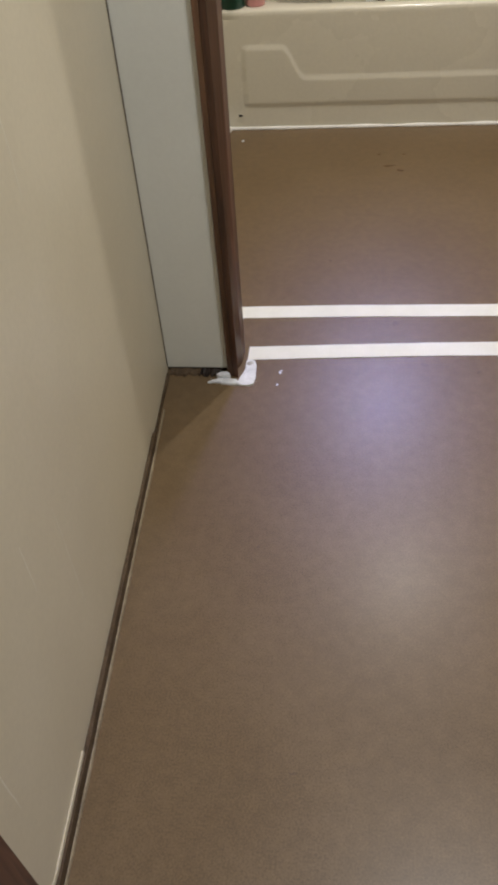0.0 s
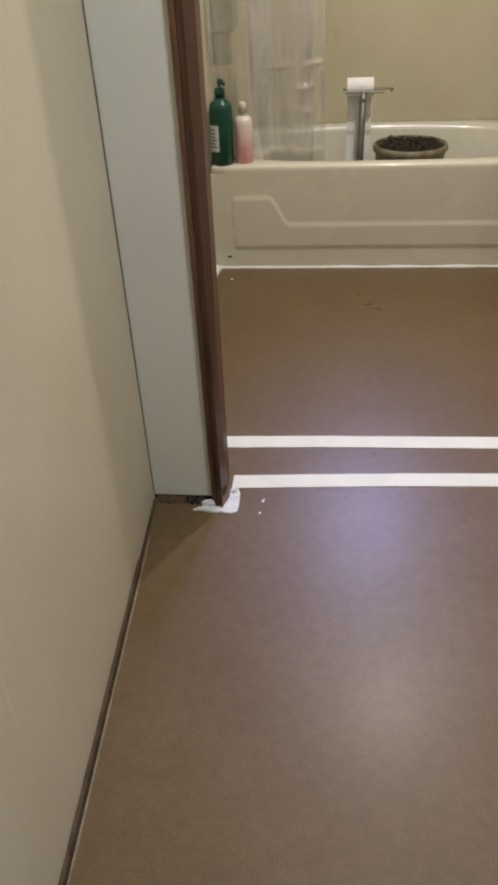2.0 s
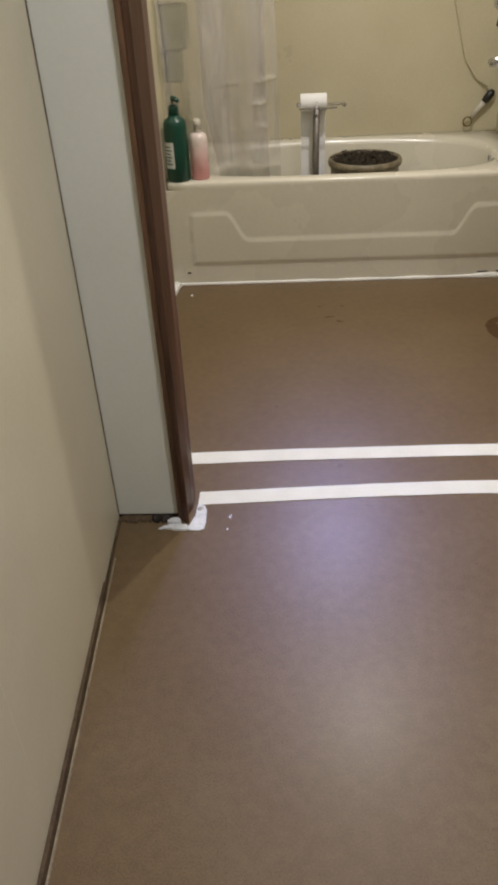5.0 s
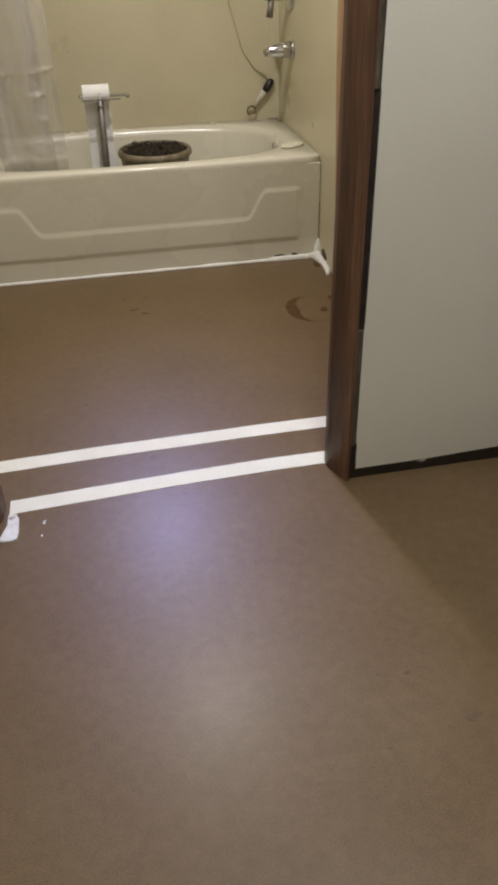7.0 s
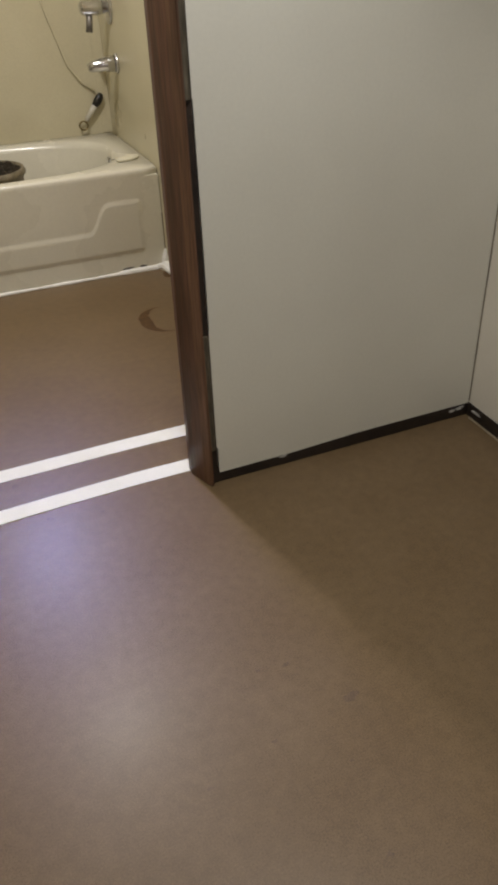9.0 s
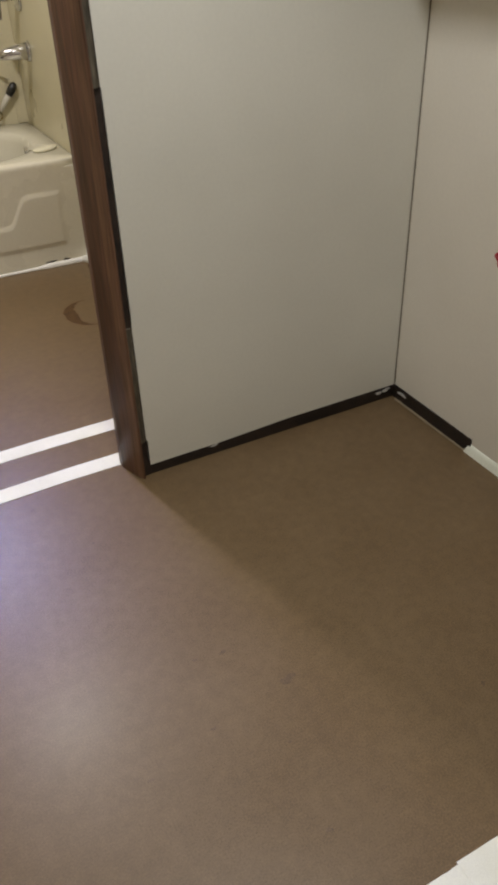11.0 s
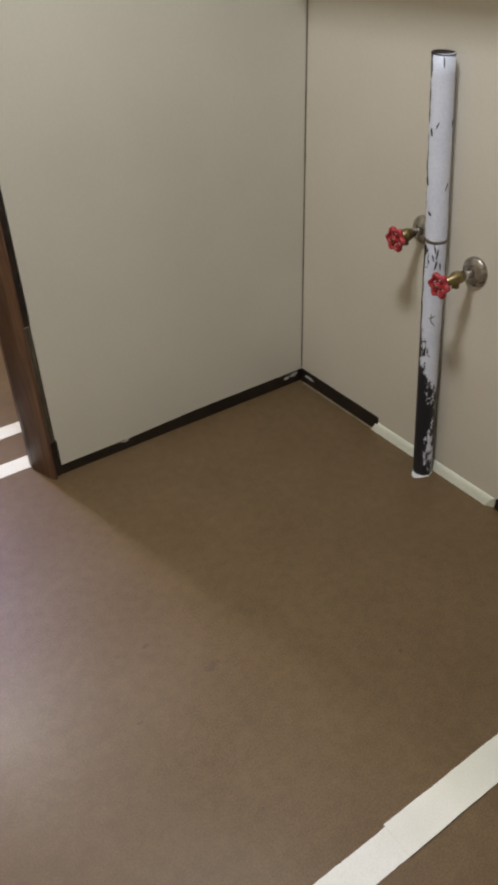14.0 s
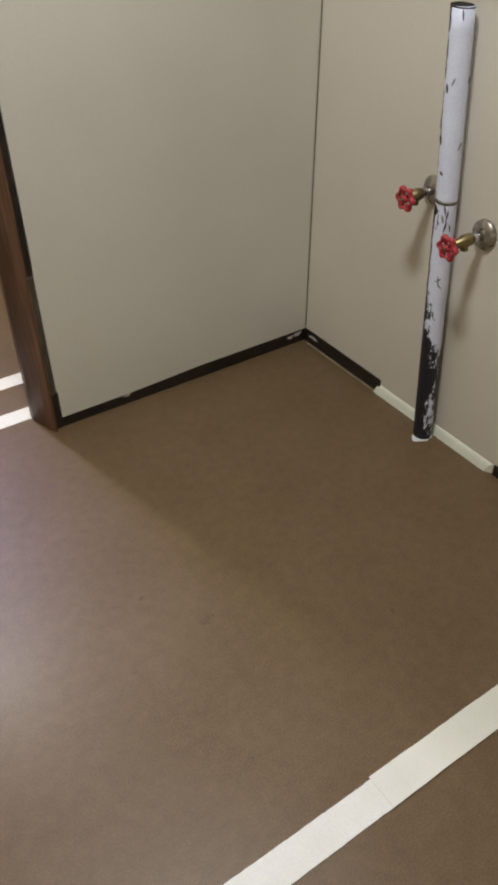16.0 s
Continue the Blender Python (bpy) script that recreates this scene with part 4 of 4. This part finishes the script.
PR = 0.0235
ax = [axis_at(i / 24) for i in range(25)]
bm = bmesh.new()
n = 32
outer, inner = [], []
for i, p in enumerate(ax):
    outer.append([bm.verts.new(p + Vector((PR * math.cos(6.2832 * k / n), PR * math.sin(6.2832 * k / n), 0))) for k in range(n)])
bore = bmesh.new()
for p in (ax[24] + Vector((0, 0, 0.0004)), ax[24] - Vector((0, 0, 0.001)), ax[20]):
    inner.append([bore.verts.new(p + Vector(((PR - 0.0022) * math.cos(6.2832 * k / n), (PR - 0.0022) * math.sin(6.2832 * k / n), 0))) for k in range(n)])
for mesh, rings in ((bm, outer), (bore, inner)):
    for a, b in zip(rings, rings[1:]):
        for k in range(n):
            mesh.faces.new((a[k], a[(k + 1) % n], b[(k + 1) % n], b[k]))
# This disc closes the pipe; the bore's inner shade is just its near-black colour.
bore.faces.new(inner[0])
bm.faces.new(outer[-1])
part("bore", bore, CAVITY_SHADE, ob, "near-black disc painted as the shaded bore")
part("pipe", bm, PIPE_PAINT, ob, smooth=True)


def band(s, r, h):
    c = axis_at(s)
    return lathe([(r - 0.003, -h), (r, -h), (r + 0.0008, 0), (r, h), (r - 0.003, h)], Matrix.Translation(c) @ Matrix.Rotation(radians(4.2), 4, "X"), 32)


part("joint_ring", band(0.628, PR + 0.0005, 0.0040), STEEL_DULL, ob, "dark glued joint ring", smooth=True)
part("cut_edge", band(0.9988, PR + 0.0001, 0.0014), BLACK_GLUE_SHADE, ob, "dark sawn rim", smooth=True)
part("floor_ring", blob(1.655, -0.543, 0.0002, 0.0262, 0.0262, 0.0016, 21, 32, 0.25), PUTTY, ob, "white putty ring at the floor")
# bare nicks: height along the pipe, side (-1 to 1 across the face), half length, slant, thickness
NICKS = ((0.855, -0.70, 0.008, 0.10, 2.0), (0.868, -0.23, 0.007, -0.10, 1.1), (0.756, -0.90, 0.010, 0.12, 2.2), (0.744, 0.72, 0.010, -0.22, 0.9),
         (0.689, -0.62, 0.004, 0.15, 2.0), (0.80, -0.97, 0.022, 0.0, 0.9), (0.87, 0.97, 0.007, 0.0, 1.1), (0.985, 0.10, 0.009, 0.05, 1.3), (0.978, -0.85, 0.010, 0.10, 1.2),
         (0.612, 0.02, 0.010, 0.10, 1.4), (0.600, 0.22, 0.012, -0.06, 1.5), (0.592, -0.12, 0.008, 0.10, 1.4), (0.576, 0.14, 0.011, -0.08, 1.8), (0.572, 0.55, 0.009, 0.06, 1.3),
         (0.606, -0.88, 0.014, 0.0, 1.6), (0.560, -0.90, 0.022, 0.02, 1.3), (0.505, -0.93, 0.030, 0.02, 1.2), (0.450, -0.90, 0.026, -0.02, 1.5),
         (0.446, 0.02, 0.013, 0.06, 1.1), (0.450, 0.02, 0.004, -0.30, 0.9), (0.434, 0.24, 0.005, 0.14, 1.1), (0.365, -0.15, 0.005, 0.05, 0.9), (0.35, 0.05, 0.003, 0.15, 0.8))
for i, (s, side, l, slant, w) in enumerate(NICKS):
    c = axis_at(s)
    a = 3.86 + math.asin(side)
    slant = -slant
    pts = [c + Vector((PR * math.cos(a + d * slant), PR * math.sin(a + d * slant), d * l)) for d in (-1, -0.3, 0.4, 1)]
    part("paint_nick", tube(pts, [0.0005 * w, 0.0011 * w, 0.0012 * w, 0.0005 * w], 6), BLACK_GLUE_SHADE, ob)


def stop_valve(y, z, turn, seed):
    """A valve stub out of the wall with a red wheel handle facing the room."""
    ob = thing("stop_valve", X_RW, y, z, "brass stop valve with red wheel handle", "valve", "stop valves")
    part("flange", lathe([(0, 0), (0.033, 0), (0.033, 0.003), (0.028, 0.008), (0.014, 0.012), (0.0, 0.012)], Matrix.Translation((X_RW - 0.0005, y, z)) @ Matrix.Rotation(radians(-90), 4, "Y"), 28), NICKEL, ob, "speckled metal wall flange", smooth=True)
    e = Vector((X_RW - 0.046, y + 0.002, z))
    part("stub", tube([(X_RW - 0.010, y, z), (X_RW - 0.046, y + 0.002, z)], 0.0095, 16), CHROME, ob, smooth=True)
    d = Vector((-1.0, 0.02, -0.07)).normalized()
    part("body", tube([e + Vector((0.008, 0, 0)), e + d * 0.004, e + d * 0.016, e + d * 0.020, e + d * (turn - 0.002)], [0.011, 0.0145, 0.0145, 0.011, 0.008], 12), BRASS, ob, smooth=True)
    part("outlet", tube([e + d * 0.012, e + d * 0.012 + Vector((0, -0.002, -0.020))], [0.008, 0.0085], 12), BRASS, ob, smooth=True)
    c = e + d * turn
    q = d.to_track_quat("Z", "Y").to_matrix().to_4x4()
    q.translation = c
    bm = bmesh.new()
    m = 72
    prof = [(-0.5, 0.70), (-1.0, 0.90), (-0.7, 1.06), (0.0, 1.10), (0.7, 1.06), (1.0, 0.90), (0.5, 0.70)]
    rows = []
    for i in range(m):
        a = 2 * math.pi * i / m
        r = 0.0238 * (1 + 0.13 * math.cos(6 * a))
        rows.append([bm.verts.new(q @ Vector((r * k * math.cos(a), r * k * math.sin(a), 0.0062 * h))) for h, k in prof])
    for i in range(m):
        a, b = rows[i], rows[(i + 1) % m]
        for k in range(len(prof)):
            bm.faces.new((a[k], a[(k + 1) % len(prof)], b[(k + 1) % len(prof)], b[k]))
    wheel = part("wheel_handle", bm, RED, ob, "red scalloped wheel handle", smooth=True)
    for i in range(6):
        a = 2 * math.pi * i / 6
        part("spoke", tube([q @ Vector((0.006 * math.cos(a), 0.006 * math.sin(a), 0.001)), q @ Vector((0.021 * math.cos(a), 0.021 * math.sin(a), 0.0))], 0.0038, 8), RED, wheel, smooth=True)
    part("hub", lathe([(0, -0.007), (0.0085, -0.007), (0.0085, 0.004), (0.005, 0.007), (0, 0.007)], q, 16), RED, wheel, smooth=True)
    part("screw", lathe([(0, 0.0065), (0.0042, 0.0065), (0.0036, 0.009), (0, 0.0095)], q, 12), BRASS, wheel, smooth=True)
    return ob


stop_valve(-0.427, 0.601, 0.040, 1)
stop_valve(-0.585, 0.553, 0.061, 2)


# ---- scratches on the left wall ----
def scratch(y, z0, z1, w):
    bm = bmesh.new()
    rows = []
    for i in range(9):
        f = i / 8
        z = z0 + (z1 - z0) * f
        k = w * (0.3 + 0.7 * math.sin(math.pi * (0.1 + 0.8 * f)))
        yy = y + 0.0015 * noise.noise(Vector((f * 5, y * 9, 0)))
        rows.append([bm.verts.new((left_wall_x(yy + e) + d, yy + e, z)) for d, e in ((-0.0002, -k), (0.00012, -k), (0.00012, k), (-0.0002, k))])
    for a, b in zip(rows, rows[1:]):
        for k in range(4):
            bm.faces.new((a[k], a[(k + 1) % 4], b[(k + 1) % 4], b[k]))
    bm.faces.new(rows[0])
    bm.faces.new(rows[-1][::-1])
    return structure("wall_scratch", bm, SCRATCH, "thin pale scratch on the wall board", "scratch")


for y, z0, z1, w in ((-1.155, 0.22, 0.335, 0.0011), (-0.935, 0.365, 0.455, 0.0011), (-0.62, 0.76, 0.89, 0.0010), (-0.82, 0.18, 0.40, 0.0007)):
    scratch(y, z0, z1, w)
